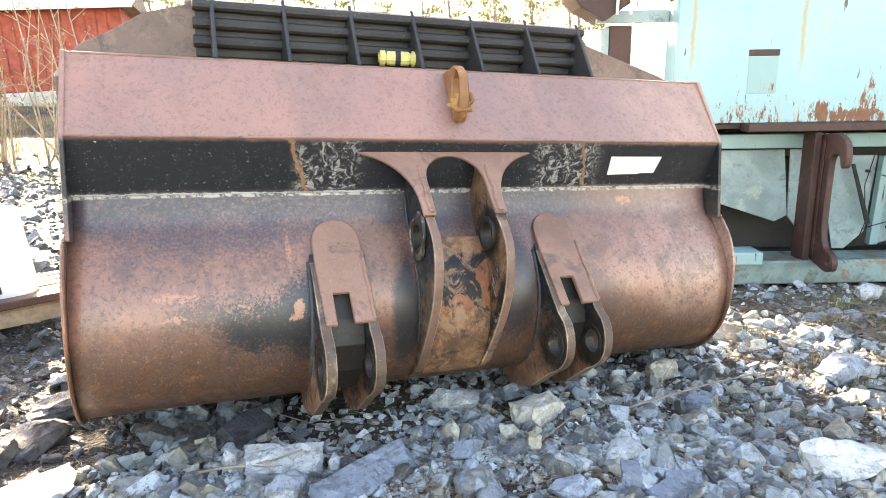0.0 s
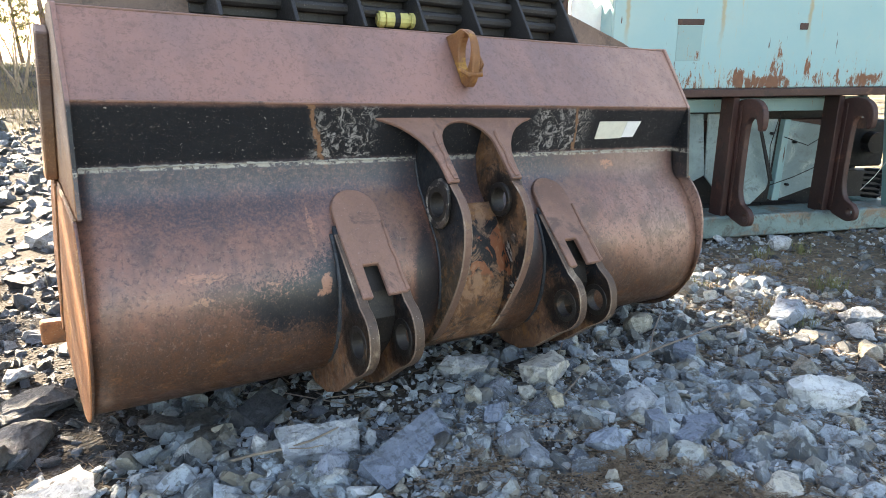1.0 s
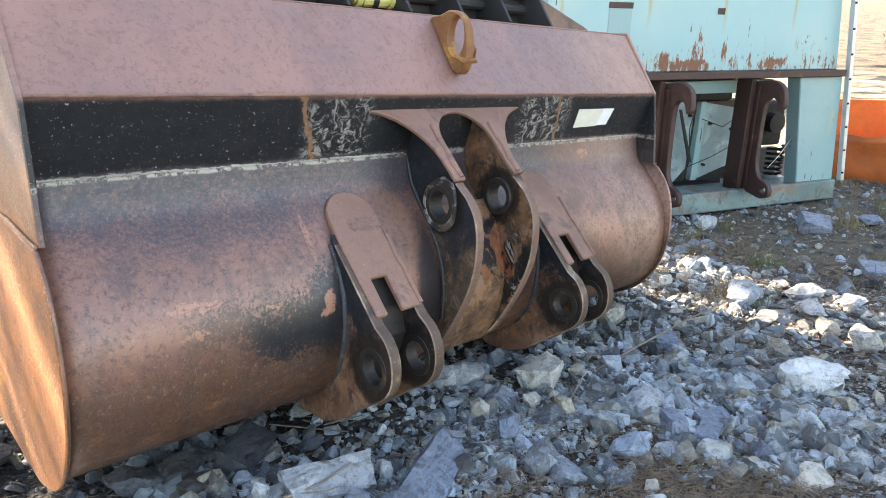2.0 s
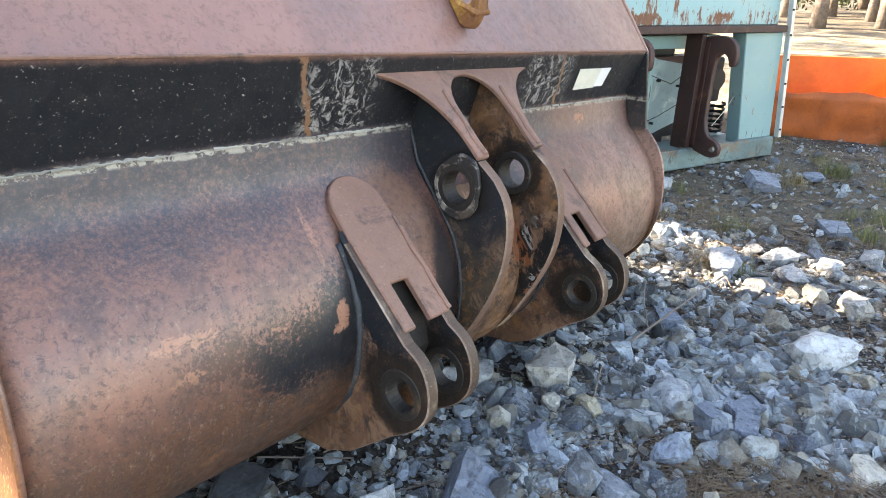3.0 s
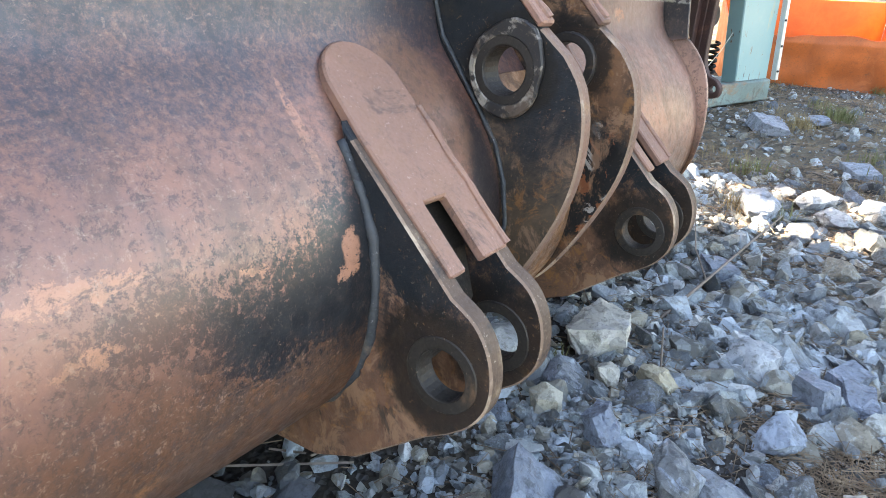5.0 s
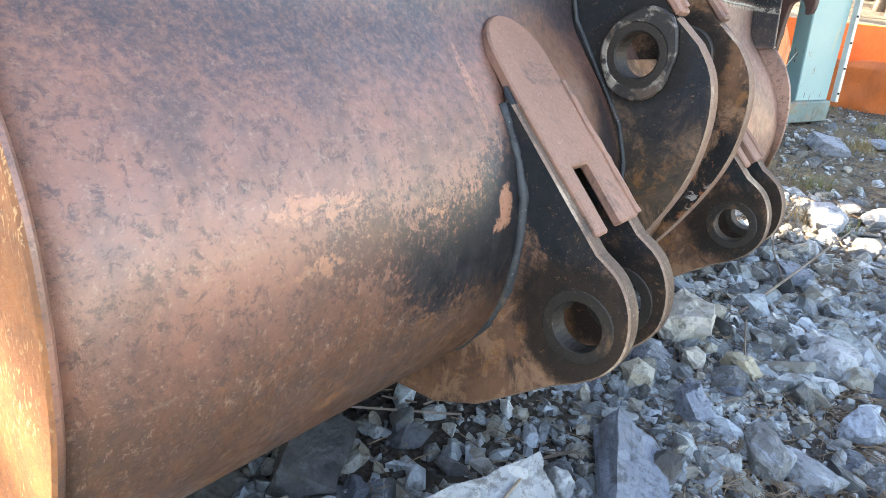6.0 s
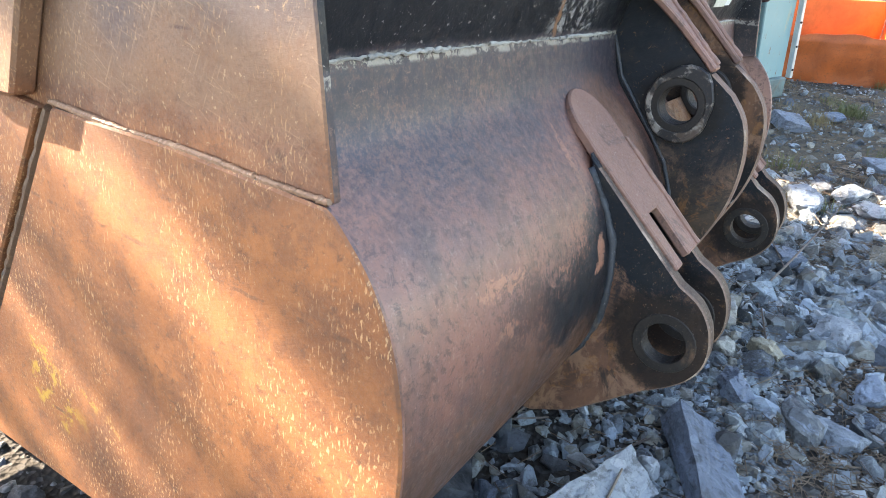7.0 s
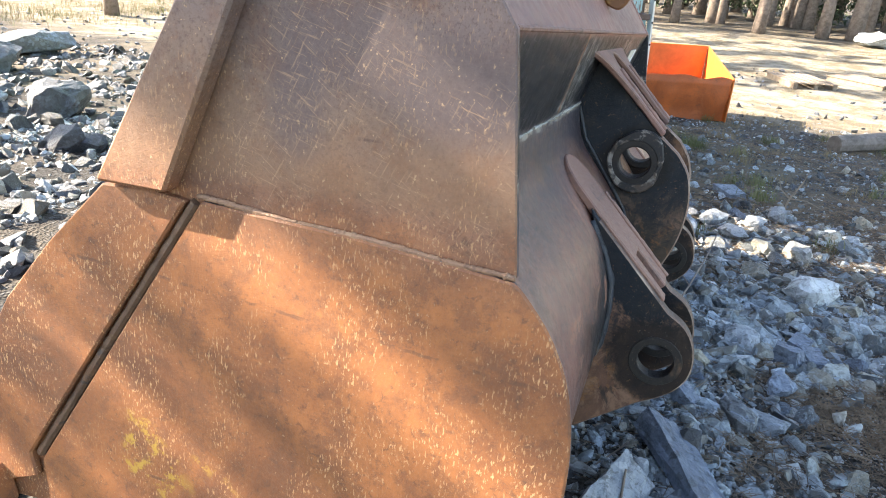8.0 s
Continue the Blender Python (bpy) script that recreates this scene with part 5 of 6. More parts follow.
loose = random.Random(77)
rubble_meshes = []
for i in range(8):
    rubble_meshes.append(mesh_of("stone", rock_mesh(random.Random(300 + i), 0.6 + 0.03 * i, 16, 2), M_SHADED_RUBBLE))
stone_meshes = []
for i in range(14):
    bm_s = rock_mesh(loose, loose.uniform(0.38, 0.8), loose.randint(12, 18), 3)
    stone_meshes.append(mesh_of("stone", bm_s, (M_STONE, M_SLATE, M_STONE, M_SLATE, M_BLUE)[i % 5]))
for i in range(280):
    while True:
        x, y = loose.uniform(-1.4, 4.6), loose.uniform(-1.7, 1.6)
        if not (0.1 < x < 3.1 and y > 0.15) and not (x > 3.5 and y > 0.6):
            break
    s = min(0.18, max(0.055, loose.lognormvariate(-2.5, 0.32)))
    if trodden(x, y):
        continue
    # beside the end plate the stones take the copy darkened for shade
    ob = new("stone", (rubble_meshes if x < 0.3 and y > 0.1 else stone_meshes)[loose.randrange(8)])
    ob.matrix_world = Matrix.Translation((x, y, ground_z(x, y) + s * 0.10)) @ pose(0, 0, 0, loose.uniform(-25, 25), loose.uniform(-25, 25), loose.uniform(0, 360)) @ Matrix.Diagonal((s, s, s, 1))
    tagged(ob, "angular broken stone lying in the gravel", "stone", "loose stones")
for i in range(60):
    x, y = loose.uniform(-3.5, 6.5), loose.uniform(2.2, 10)
    if x > 3.4 and y < 4:
        continue
    s = loose.uniform(0.12, 0.42)
    ob = new("stone", rubble_meshes[loose.randrange(8)])
    ob.matrix_world = Matrix.Translation((x, y, ground_z(x, y) + s * 0.2)) @ pose(0, 0, 0, loose.uniform(-25, 25), loose.uniform(-25, 25), loose.uniform(0, 360)) @ Matrix.Diagonal((s, s, s, 1))
    tagged(ob, "grey stone on the rubble behind the bucket", "stone", "rubble stones")


# ---------------------------------------------------------------- turquoise container
BOX_AT = Matrix.Translation((4.446, 1.292, 0.038)) @ pose(0, 0, 0, 0, 2.5, -21.6)
house = thing("equipment_container", "weathered turquoise steel equipment container on a rusty frame", "container", m=BOX_AT)


def upright(u, v, w):
    """(along the face, up) outlines, w into the container."""
    return (u, w, v)


part("wall", plate([(-0.55, 0.906), (2.53, 0.906), (2.24, 2.85), (-0.55, 2.85)], 0.05, 0.09, upright, bevel=0.006), M_TURQ, house, "pale turquoise steel wall with rust blooms")
part("wall", box(-0.55, -0.51, 0.091, 2.4, 0.30, 2.85), M_TURQ, house)
part("wall", box(2.19, 2.228, 0.16, 2.4, 0.906, 2.85), M_TURQ_OLD, house)
part("wall", box(-0.55, 2.228, 2.401, 2.44, 0.906, 2.85), M_TURQ, house)
part("roof", box(-0.62, 2.26, -0.04, 2.5, 2.851, 2.93, 0.01), M_BEAM, house, "brown rusted roof edge")
part("floor_plate", box(-0.50, 2.40, 0.10, 2.39, 0.86, 0.90), M_BEAM, house)
part("upper_strip", box(-0.54, 2.22, 0.042, 0.0495, 2.67, 2.845, 0.003), M_TURQ, house)
for u in (-0.44, 0.36, 1.13, 1.90):
    part("bracket", plate([(u - 0.035, 2.64), (u + 0.035, 2.64), (u + 0.05, 2.849), (u - 0.05, 2.849)], -0.02, 0.041, upright), M_BEAM, house, "brown rusted roof bracket")
# unseen depth added behind, so that its shadow falls over the skip
part("rear_section", box(1.0, 2.228, 2.441, 6.2, 0.30, 2.85, 0.02), M_TURQ, house, "unseen turquoise rear block added to shade the skip")
part("beam", box(-0.02, 2.54, -0.05, 0.10, 0.845, 0.905, 0.006), M_BEAM, house, "brown rusted bottom beam")
part("patch", box(-0.025, 0.20, 0.044, 0.0495, 1.39, 1.435, 0.002), M_BEAM, house, "rusty hinge plate")
part("patch", box(-0.02, 0.195, 0.046, 0.0495, 1.12, 1.385, 0.002), M_TURQ_OLD, house)
part("patch", box(1.045, 1.12, 0.044, 0.0495, 1.36, 1.41, 0.002), M_BEAM, house, "rusty hinge plate")
part("leg", plate([(2.04, 0.844), (2.56, 0.844), (2.70, -0.30), (2.24, -0.30)], 0.0, 0.15, upright, bevel=0.008), M_TURQ_OLD, house, "turquoise corner leg")
strip = part("corner_strip", plate([(2.265, 2.80), (2.305, 2.80), (2.775, -0.14), (2.73, -0.14)], -0.055, -0.005, upright, bevel=0.003), M_GALV, house, "pale metal corner strip with bolts")
for i in range(13):
    z = -0.06 + 0.22 * i
    part("bolt", tube([(2.741 - 0.1615 * (z + 0.14), -0.066, z), (2.741 - 0.1615 * (z + 0.14), -0.054, z)], 0.010, 8), M_BLACKRUB, strip)
part("sill", plate([(-0.3, -0.145), (2.66, -0.125), (2.67, -0.31), (-0.3, -0.33)], -0.06, 0.02, upright, bevel=0.012), M_SILL, house, "dirty rust-eaten turquoise sill")
part("sill_top", box(-0.3, 2.55, 0.021, 0.30, -0.20, -0.15, 0.004), M_SILL, house)
part("cross_beam", box(-0.4, 1.95, 0.20, 0.32, 0.70, 0.81, 0.006), M_TURQ_OLD, house, "pale turquoise cross beam")
part("cross_beam", box(-0.4, 2.2, 0.45, 0.55, 0.50, 0.60, 0.006), M_BEAM, house)
part("hopper_panel", plate([(0.47, 0.68), (0.68, 0.68), (0.79, -0.13), (0.755, -0.145), (0.50, 0.14)], 0.28, 0.30, upright), M_PANEL, house, "leaning dull turquoise hopper plate")
part("hopper_panel", plate([(0.80, 0.62), (1.20, 0.62), (1.17, 0.0), (1.02, -0.145), (0.92, -0.145), (0.86, 0.1)], 0.34, 0.36, upright), M_PANEL, house, "leaning dull turquoise hopper plate")
part("hopper_panel", plate([(1.27, 0.61), (1.66, 0.55), (1.67, 0.03), (1.255, -0.10)], 0.30, 0.32, upright), M_PANEL, house, "leaning dull turquoise hopper plate")
part("panel_rib", plate([(1.205, 0.62), (1.265, 0.62), (1.25, -0.10), (1.18, -0.10)], 0.27, 0.335, upright), M_TURQ_OLD, house)
part("panel_rib", plate([(-0.50, 0.68), (0.43, 0.68), (0.50, 0.15), (0.40, 0.10), (-0.50, 0.40)], 0.29, 0.31, upright), M_PANEL, house, "dull turquoise panel with a knocked hole")
part("brace", plate([(0.95, 0.56), (0.98, 0.56), (1.16, 0.08), (1.12, 0.08)], 0.255, 0.27, upright), M_BLACKRUB, house)
for u, v in ((0.62, 0.46), (1.34, 0.42), (1.60, 0.36), (1.32, 0.04), (1.10, 0.50)):
    part("bolt", tube([(u, 0.262, v), (u, 0.279 if u < 0.86 else 0.30, v)], 0.012, 8), M_BLACKRUB, house)
# dark sheets added in place of the deep shade inside the underframe
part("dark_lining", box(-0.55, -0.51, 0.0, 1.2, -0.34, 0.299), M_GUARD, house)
part("dark_lining", box(-0.48, 1.98, 0.72, 0.76, -0.30, 0.85), M_GUARD, house, "dark sheet standing in for the shade inside the frame")
part("lower_back_wall", box(-0.55, 1.95, 2.401, 2.44, -0.34, 0.905), M_TURQ_OLD, house)
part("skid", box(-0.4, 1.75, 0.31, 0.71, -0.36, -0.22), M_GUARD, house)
part("motor_box", box(2.16, 2.55, 0.56, 0.95, 0.12, 0.56, 0.02), M_BLACKRUB, house, "black motor box")
part("motor_mount", box(1.99, 2.75, 0.75, 0.85, -0.24, 0.05, 0.01), M_GUARD, house)
part("motor_fan", tube([(2.36, 0.46, 0.36), (2.36, 0.559, 0.36)], 0.10, 16), M_GUARD, house)
part("guard_strut", box(2.60, 2.66, 1.0, 1.08, -0.3, 0.86, 0.01), M_GUARD, house)
part("conveyor_frame", box(1.99, 2.6, 1.15, 1.25, -0.10, 0.42, 0.01), M_GUARD, house, "dark conveyor frame behind the motor")
coil = [(2.35 + 0.075 * math.cos(a), 0.42 + 0.075 * math.sin(a), -0.16 + 0.30 * a / (12 * math.pi)) for a in (i * math.pi / 8 for i in range(97))]
part("spring", tube(coil, 0.013, 6), M_BLACKRUB, house, "black coil spring")
part("spring_seat", box(2.22, 2.48, 0.30, 0.56, -0.22, -0.165, 0.01), M_TURQ_OLD, house)
cable = [(1.95, 0.12, 0.0), (2.05, 0.10, 0.12), (2.16, 0.08, 0.30), (2.24, 0.09, 0.50), (2.30, 0.12, 0.66)]
part("cable", tube(cable, 0.0035, 6), M_GALV, house)
for k, pts in enumerate((((1.10, 0.2, 0.70), (1.04, 0.2, 0.40), (1.08, 0.2, 0.10), (1.02, 0.2, -0.12)), ((1.16, 0.2, 0.48), (1.40, 0.19, 0.40), (1.62, 0.19, 0.52)), ((1.06, 0.2, 0.05), (1.30, 0.2, 0.12), (1.55, 0.2, 0.22)))):
    part("cable", tube(pts, 0.004, 5), M_BLACKRUB, house)
HOOK = curve([(0.06, 0.80), (-0.08, 0.83), (-0.20, 0.835), (-0.29, 0.79), (-0.325, 0.71), (-0.32, 0.62), (-0.275, 0.60), (-0.255, 0.65), (-0.22, 0.69), (-0.16, 0.68), (-0.125, 0.60), (-0.12, 0.30), (-0.13, 0.10), (-0.18, 0.0), (-0.26, -0.03), (-0.31, -0.08), (-0.30, -0.15), (-0.22, -0.18), (-0.10, -0.16), (0.02, -0.13), (0.06, -0.10)], 4)
for u in (0.56, 1.53):
    hook = new("coupler_hook")
    hook.parent = house
    hook["label"] = "dark rusted coupler hook post"
    part("post", box(u - 0.065, u - 0.012, -0.02, 0.16, -0.155, 0.839, 0.006), M_BEAM, hook)
    part("hook_plate", plate(HOOK, u, u + 0.05, across, [circle(-0.25, -0.10, 0.028, 14)], 0.006), M_BEAM, hook)
    part("hook_plate", plate([(0.059, 0.78), (-0.06, 0.78), (-0.06, -0.10), (0.059, -0.10)], u - 0.011, u - 0.001, across), M_BEAM, hook)

# machine standing left of the container
plant = thing("screening_plant", "brown and white sheet steel parts of a screening plant", "machine", m=BOX_AT)
part("side_sheet", plate([(-0.80, 1.10), (-0.53, 1.10), (-0.52, 1.58), (-0.60, 1.52), (-0.66, 1.63), (-0.72, 1.60), (-0.80, 1.73)], 0.30, 0.32, upright), M_STICKER, plant, "white sheet")
part("side_sheet", plate([(-1.17, 1.36), (-1.06, 1.36), (-1.06, 1.60), (-1.17, 1.60)], 0.30, 0.32, upright), M_STICKER, plant, "white sheet")
part("bin", box(-0.985, -0.805, 0.35, 0.9, 0.9, 1.64, 0.01), M_BEAM, plant, "brown bin")
part("bin_side", box(-1.055, -0.986, 0.33, 0.9, 1.0, 1.62, 0.006), M_PANEL, plant)
part("post", box(-0.505, -0.43, 0.28, 0.42, 1.0, 1.95, 0.01), M_PANEL, plant, "dull turquoise post")
part("top_rail", box(-1.10, -0.55, 0.26, 0.299, 1.65, 1.74, 0.006), M_PANEL, plant)
part("hood", plate([(-1.70, 2.30), (-0.92, 2.30), (-0.88, 1.78), (-1.06, 1.66), (-1.24, 1.76)], 0.15, 0.6, upright), M_BEAM, plant, "dark brown hood")
part("pulley", tube([(-0.50, 0.20, 1.88), (-0.50, 0.27, 1.88)], 0.10, 18), M_BEAM, plant)
part("bracket", box(-0.80, -0.60, 0.25, 0.29, 1.75, 1.92, 0.01), M_STICKER, plant)
for x in (-0.98, -0.88):
    part("pipe", tube([(x, 0.13, 1.70), (x, 0.12, 1.82), (x + 0.05, 0.12, 1.90)], 0.012, 8), M_GALV, plant)
part("leg", box(-0.97, -0.87, 0.4, 0.5, -0.1, 0.899), M_TURQ_OLD, plant)
part("foot", box(-0.20, 0.16, -0.10, 0.12, -0.159, -0.06, 0.01), M_TURQ_OLD, plant, "turquoise foot block")


# ---------------------------------------------------------------- orange skip
skip = thing("skip", "open orange steel skip with a wrinkled rim", "skip", m=Matrix.Translation((8.45, 0.25, -0.56)) @ pose(0, 0, 0, 0, 0, -70))


def dented_sheet(u0, u1, h, lean, wrinkle, seed):
    """A sheet wall with a wavy rim; lean: how far the rim stands out."""
    bm = bmesh.new()
    n, rows = 28, 6
    out = []
    for side in (0, 0.02):
        grid = []
        for j in range(rows + 1):
            row = []
            for i in range(n + 1):
                u, t = u0 + (u1 - u0) * i / n, j / rows
                d = wrinkle * noise.noise(Vector((u * 4, t * 2.5, seed)))
                z = h * t + (wrinkle * 1.6 * noise.noise(Vector((u * 3.2, 7.7, seed))) if j == rows else 0)
                row.append(bm.verts.new((u, -lean * t + d + side, z)))
            grid.append(row)
        out.append(grid)
    for g in out:
        for j in range(rows):
            for i in range(n):
                bm.faces.new((g[j][i], g[j][i + 1], g[j + 1][i + 1], g[j + 1][i]))
    for i in range(n):
        bm.faces.new((out[0][rows][i], out[0][rows][i + 1], out[1][rows][i + 1], out[1][rows][i]))
    return bm


part("front_wall", dented_sheet(-0.75, 1.02, 0.56, 0.06, 0.035, 2.0), M_ORANGE_OLD, skip, "dented orange front wall", True)
part("back_wall", box(-0.75, 1.02, 1.0, 1.03, 0, 0.83, 0.005), M_ORANGE, skip)
part("end_wall", plate([(-0.06, 0.0), (1.03, 0.0), (1.03, 0.83), (-0.06, 0.56)], 1.03, 1.05, across), M_ORANGE, skip)
part("end_wall", plate([(-0.06, 0.0), (1.03, 0.0), (1.03, 0.83), (-0.06, 0.56)], -0.78, -0.76, across), M_ORANGE, skip)
part("base", box(-0.75, 1.02, 0.03, 0.99, 0.0, 0.02), M_ORANGE, skip)


# ---------------------------------------------------------------- white tub on a pallet
def pallet(name, label, m, group=""):
    p = thing(name, label, "pallet", group, m)
    for i in range(6):
        part("deck_board", box(-0.6, 0.6, -0.4 + 0.15 * i, -0.29 + 0.15 * i, 0.12, 0.142, 0.003), M_WOOD, p)
    for y in (-0.36, 0.0, 0.40):
        part("bearer", box(-0.58, 0.58, y - 0.04, y + 0.04, 0.02, 0.119, 0.004), M_WOOD, p)
    return p


pallet("pallet", "grey weathered wooden pallet on the rubble", Matrix.Translation((-0.90, 2.33, ground_z(-0.9, 2.3) + 0.02)) @ pose(0, 0, 0, 0, 0, 14))
part_top = box(-0.62, 0.55, -0.46, -0.34, 0, 0.05, 0.006)
single("plank", part_top, M_BEAM, "brown painted plank across the pallet", "plank", Matrix.Translation((-0.90, 2.33, ground_z(-0.9, 2.3) + 0.164)) @ pose(0, 0, 0, 0, 0, 14))
tub = thing("plastic_tub", "white plastic tub standing on a wooden pallet", "tub", m=Matrix.Translation((-0.73, 2.38, ground_z(-0.9, 2.3) + 0.163)))
part("body", tube([(0, 0, 0), (0, 0, 0.02), (0, 0, 0.5), (0, 0, 0.5)], [0.25, 0.26, 0.235, 0.20], 28), M_WHITE, tub, smooth=False)
part("rim", tube([(0, 0, 0.501), (0, 0, 0.54), (0, 0, 0.56)], [0.245, 0.245, 0.22], 28), M_WHITE, tub)
for x0, x1, z0, z1 in ((0.03, 0.10, 0.10, 0.105), (0.03, 0.035, 0.06, 0.099), (0.095, 0.10, 0.06, 0.099)):
    part("label_mark", box(x0, x1, -0.262, -0.235, z0, z1, 0.001), M_BLACKRUB, tub)


# ---------------------------------------------------------------- red barn and trees
barn = thing("barn", "low red-painted wooden barn on a pale stone footing", "barn", m=Matrix.Translation((-6.0, 21.0, 1.0)) @ pose(0, 0, 0, 0, 0, -4))
part("footing", box(-7.05, 5.55, -0.06, 5.06, -0.3, 0.75, 0.02), M_CONCRETE, barn, "pale grey stone footing")
part("wall", box(-7, 5.5, 0, 5, 0.751, 3.05, 0.02), M_BARN, barn, "red boarded wall")
part("roof", plate([(-0.5, 3.05), (5.5, 3.05), (2.5, 3.75)], -7.4, 5.9, across), M_BARK, barn)
part("eaves_board", box(-7.4, 5.9, -0.53, -0.505, 2.98, 3.12, 0.005), M_STICKER, barn, "white eaves board")
for i in range(40):
    part("board", box(-6.95 + 0.31 * i, -6.68 + 0.31 * i, -0.03, -0.002, 0.77, 3.0, 0.004), M_BARN, barn)


def leaf_cloud(count, spot, size, rnd):
    """Many small leaf-like blades as vertices and faces."""
    vs, fs = [], []
    for _ in range(count):
        p = Vector(spot(rnd))
        q = Euler((rnd.uniform(0, 6.28), rnd.uniform(0, 6.28), rnd.uniform(0, 6.28))).to_matrix()
        s = size * rnd.uniform(0.5, 1.4)
        n = len(vs)
        for c in ((-0.5, 0, 0), (0, -0.22, 0.06), (0.5, 0, 0), (0, 0.22, 0.06)):
            vs.append(tuple(p + q @ Vector(c) * s))
        fs += [(n, n + 1, n + 2), (n, n + 2, n + 3)]
    return vs, fs


def cloud_mesh(name, data, mat):
    me = bpy.data.meshes.new(name)
    me.from_pydata(data[0], [], data[1])
    me.materials.append(mat)
    return me


def tree(label, m, height, girth, crown_from, spread, leaves, mat, seed, bark, limbs=()):
    rnd = random.Random(seed)
    t = thing("tree", label, "tree", "trees at the edge of the yard", m)
    lean = rnd.uniform(-0.04, 0.04)
    path = [(lean * height * (i / 10) ** 1.5 + rnd.uniform(-0.03, 0.03), rnd.uniform(-0.03, 0.03), height * i / 10 - 0.1) for i in range(11)]
    part("trunk", tube(path, [girth * (1.25 if i == 0 else 1 - 0.085 * i) for i in range(11)], 10, None, True, 0.06, seed), bark, t, smooth=True)
    tips = []
    for k in range(14):
        h = crown_from + (height * 0.95 - crown_from) * (k + rnd.random()) / 14
        a, long = rnd.uniform(0, 6.28), spread * (1.15 - 0.8 * (h - crown_from) / max(0.1, height - crown_from)) * rnd.uniform(0.6, 1.1)
        end = (math.cos(a) * long, math.sin(a) * long, h + rnd.uniform(-0.2, 0.35) * long)
        mid = (end[0] * 0.5, end[1] * 0.5, h + 0.12 * long)
        part("limb", tube([(0, 0, h), mid, end], [girth * 0.22, girth * 0.14, girth * 0.04], 5), bark, t)
        tips.append((Vector((0, 0, h)), Vector(end)))
    for start, end, r in limbs:
        part("limb", tube([start, tuple((a + b) / 2 + (0.06 if i == 2 else 0) for i, (a, b) in enumerate(zip(start, end))), end], [r * 1.2, r, r * 0.6], 7), bark, t)
        tips.append((Vector(start), Vector(end)))

    def spot(r):
        a, b = tips[r.randrange(len(tips))]
        p = a.lerp(b, r.uniform(0.25, 1.08))
        return p + Vector((r.gauss(0, 0.25), r.gauss(0, 0.25), r.gauss(0, 0.16))) * spread * 0.4
    crown = new("crown", cloud_mesh("crown", leaf_cloud(leaves, spot, 0.16, rnd), mat))
    crown.parent = t
    return t


pine = tree("tall pine with bare grey trunk and sparse crown", Matrix.Translation((25, -4, -0.8)), 13, 0.19, 4.5, 1.7, 2600, M_NEEDLE, 3, M_BARK)
spruce = tree("dark green spruce with low branches", Matrix.Translation((30, -1, -0.8)), 12, 0.20, 0.8, 2.3, 4200, M_NEEDLE, 5, M_BARK)
birch = tree("thin leafy tree with yellow-green leaves", Matrix.Translation((3, 27, 0)), 8, 0.13, 2.0, 2.0, 2200, M_LEAF, 7, M_BARK)
wood = random.Random(8)
for i in range(24):
    x, y = 24.5 + wood.uniform(0, 7), -15 + 19 * (i + wood.random()) / 24
    copy_thing(pine, Matrix.Translation((x, y, -0.85)) @ pose(0, 0, 0, 0, 0, wood.uniform(0, 360)) @ Matrix.Scale(wood.uniform(0.8, 1.25), 4))
for i in range(40):
    copy_thing(spruce, Matrix.Translation((27.5 + wood.uniform(0, 9), -20 + 26 * (i + wood.random()) / 40, -0.85)) @ pose(0, 0, 0, 0, 0, wood.uniform(0, 360)) @ Matrix.Scale(wood.uniform(0.8, 1.2), 4))
for i in range(40):
    copy_thing(birch, Matrix.Translation((-14 + 44 * (i + wood.random()) / 40, 28 + wood.uniform(0, 9), 0.5)) @ pose(0, 0, 0, 0, 0, wood.uniform(0, 360)) @ Matrix.Scale(wood.uniform(0.7, 1.1), 4))
def shrub(label, x, y, height, stems, leaves, mat, seed):
    """Bare stems that fork into thin twigs, with the last few leaves."""
    rnd = random.Random(seed)
    t = thing("shrub", label, "shrub", "shrubs on the bank", Matrix.Translation((x, y, ground_z(x, y))))
    ends = []
    for _ in range(stems):
        a, lean = rnd.uniform(0, 6.28), rnd.uniform(0.05, 0.35)
        d = Vector((math.cos(a) * lean, math.sin(a) * lean, 1.0)) * height * rnd.uniform(0.6, 1.0)
        bend = Vector((rnd.gauss(0, 0.06), rnd.gauss(0, 0.06), 0)) * height
        foot = Vector((rnd.gauss(0, 0.12), rnd.gauss(0, 0.12), -0.05))
        mid, top = foot + d * 0.5 + bend, foot + d
        bm = tube([foot, mid, top], [0.022, 0.015, 0.005], 5)
        for _ in range(9):
            s0 = mid.lerp(top, rnd.uniform(-0.5, 0.95))
            e0 = s0 + Vector((rnd.gauss(0, 0.2), rnd.gauss(0, 0.2), rnd.uniform(0.05, 0.35))) * height * 0.32
            tube([s0, s0.lerp(e0, 0.5) + Vector((0, 0, 0.03)), e0], [0.008, 0.006, 0.003], 4, bm)
            ends.append((s0, e0))
        part("stem", bm, M_TWIG, t)
    crown = new("leaves", cloud_mesh("leaves", leaf_cloud(leaves, lambda r: (lambda p: p[0].lerp(p[1], r.uniform(0.3, 1.1)) + Vector((r.gauss(0, 0.08), r.gauss(0, 0.08), r.gauss(0, 0.08))))(ends[r.randrange(len(ends))]), 0.07, rnd), mat))
    crown.parent = t


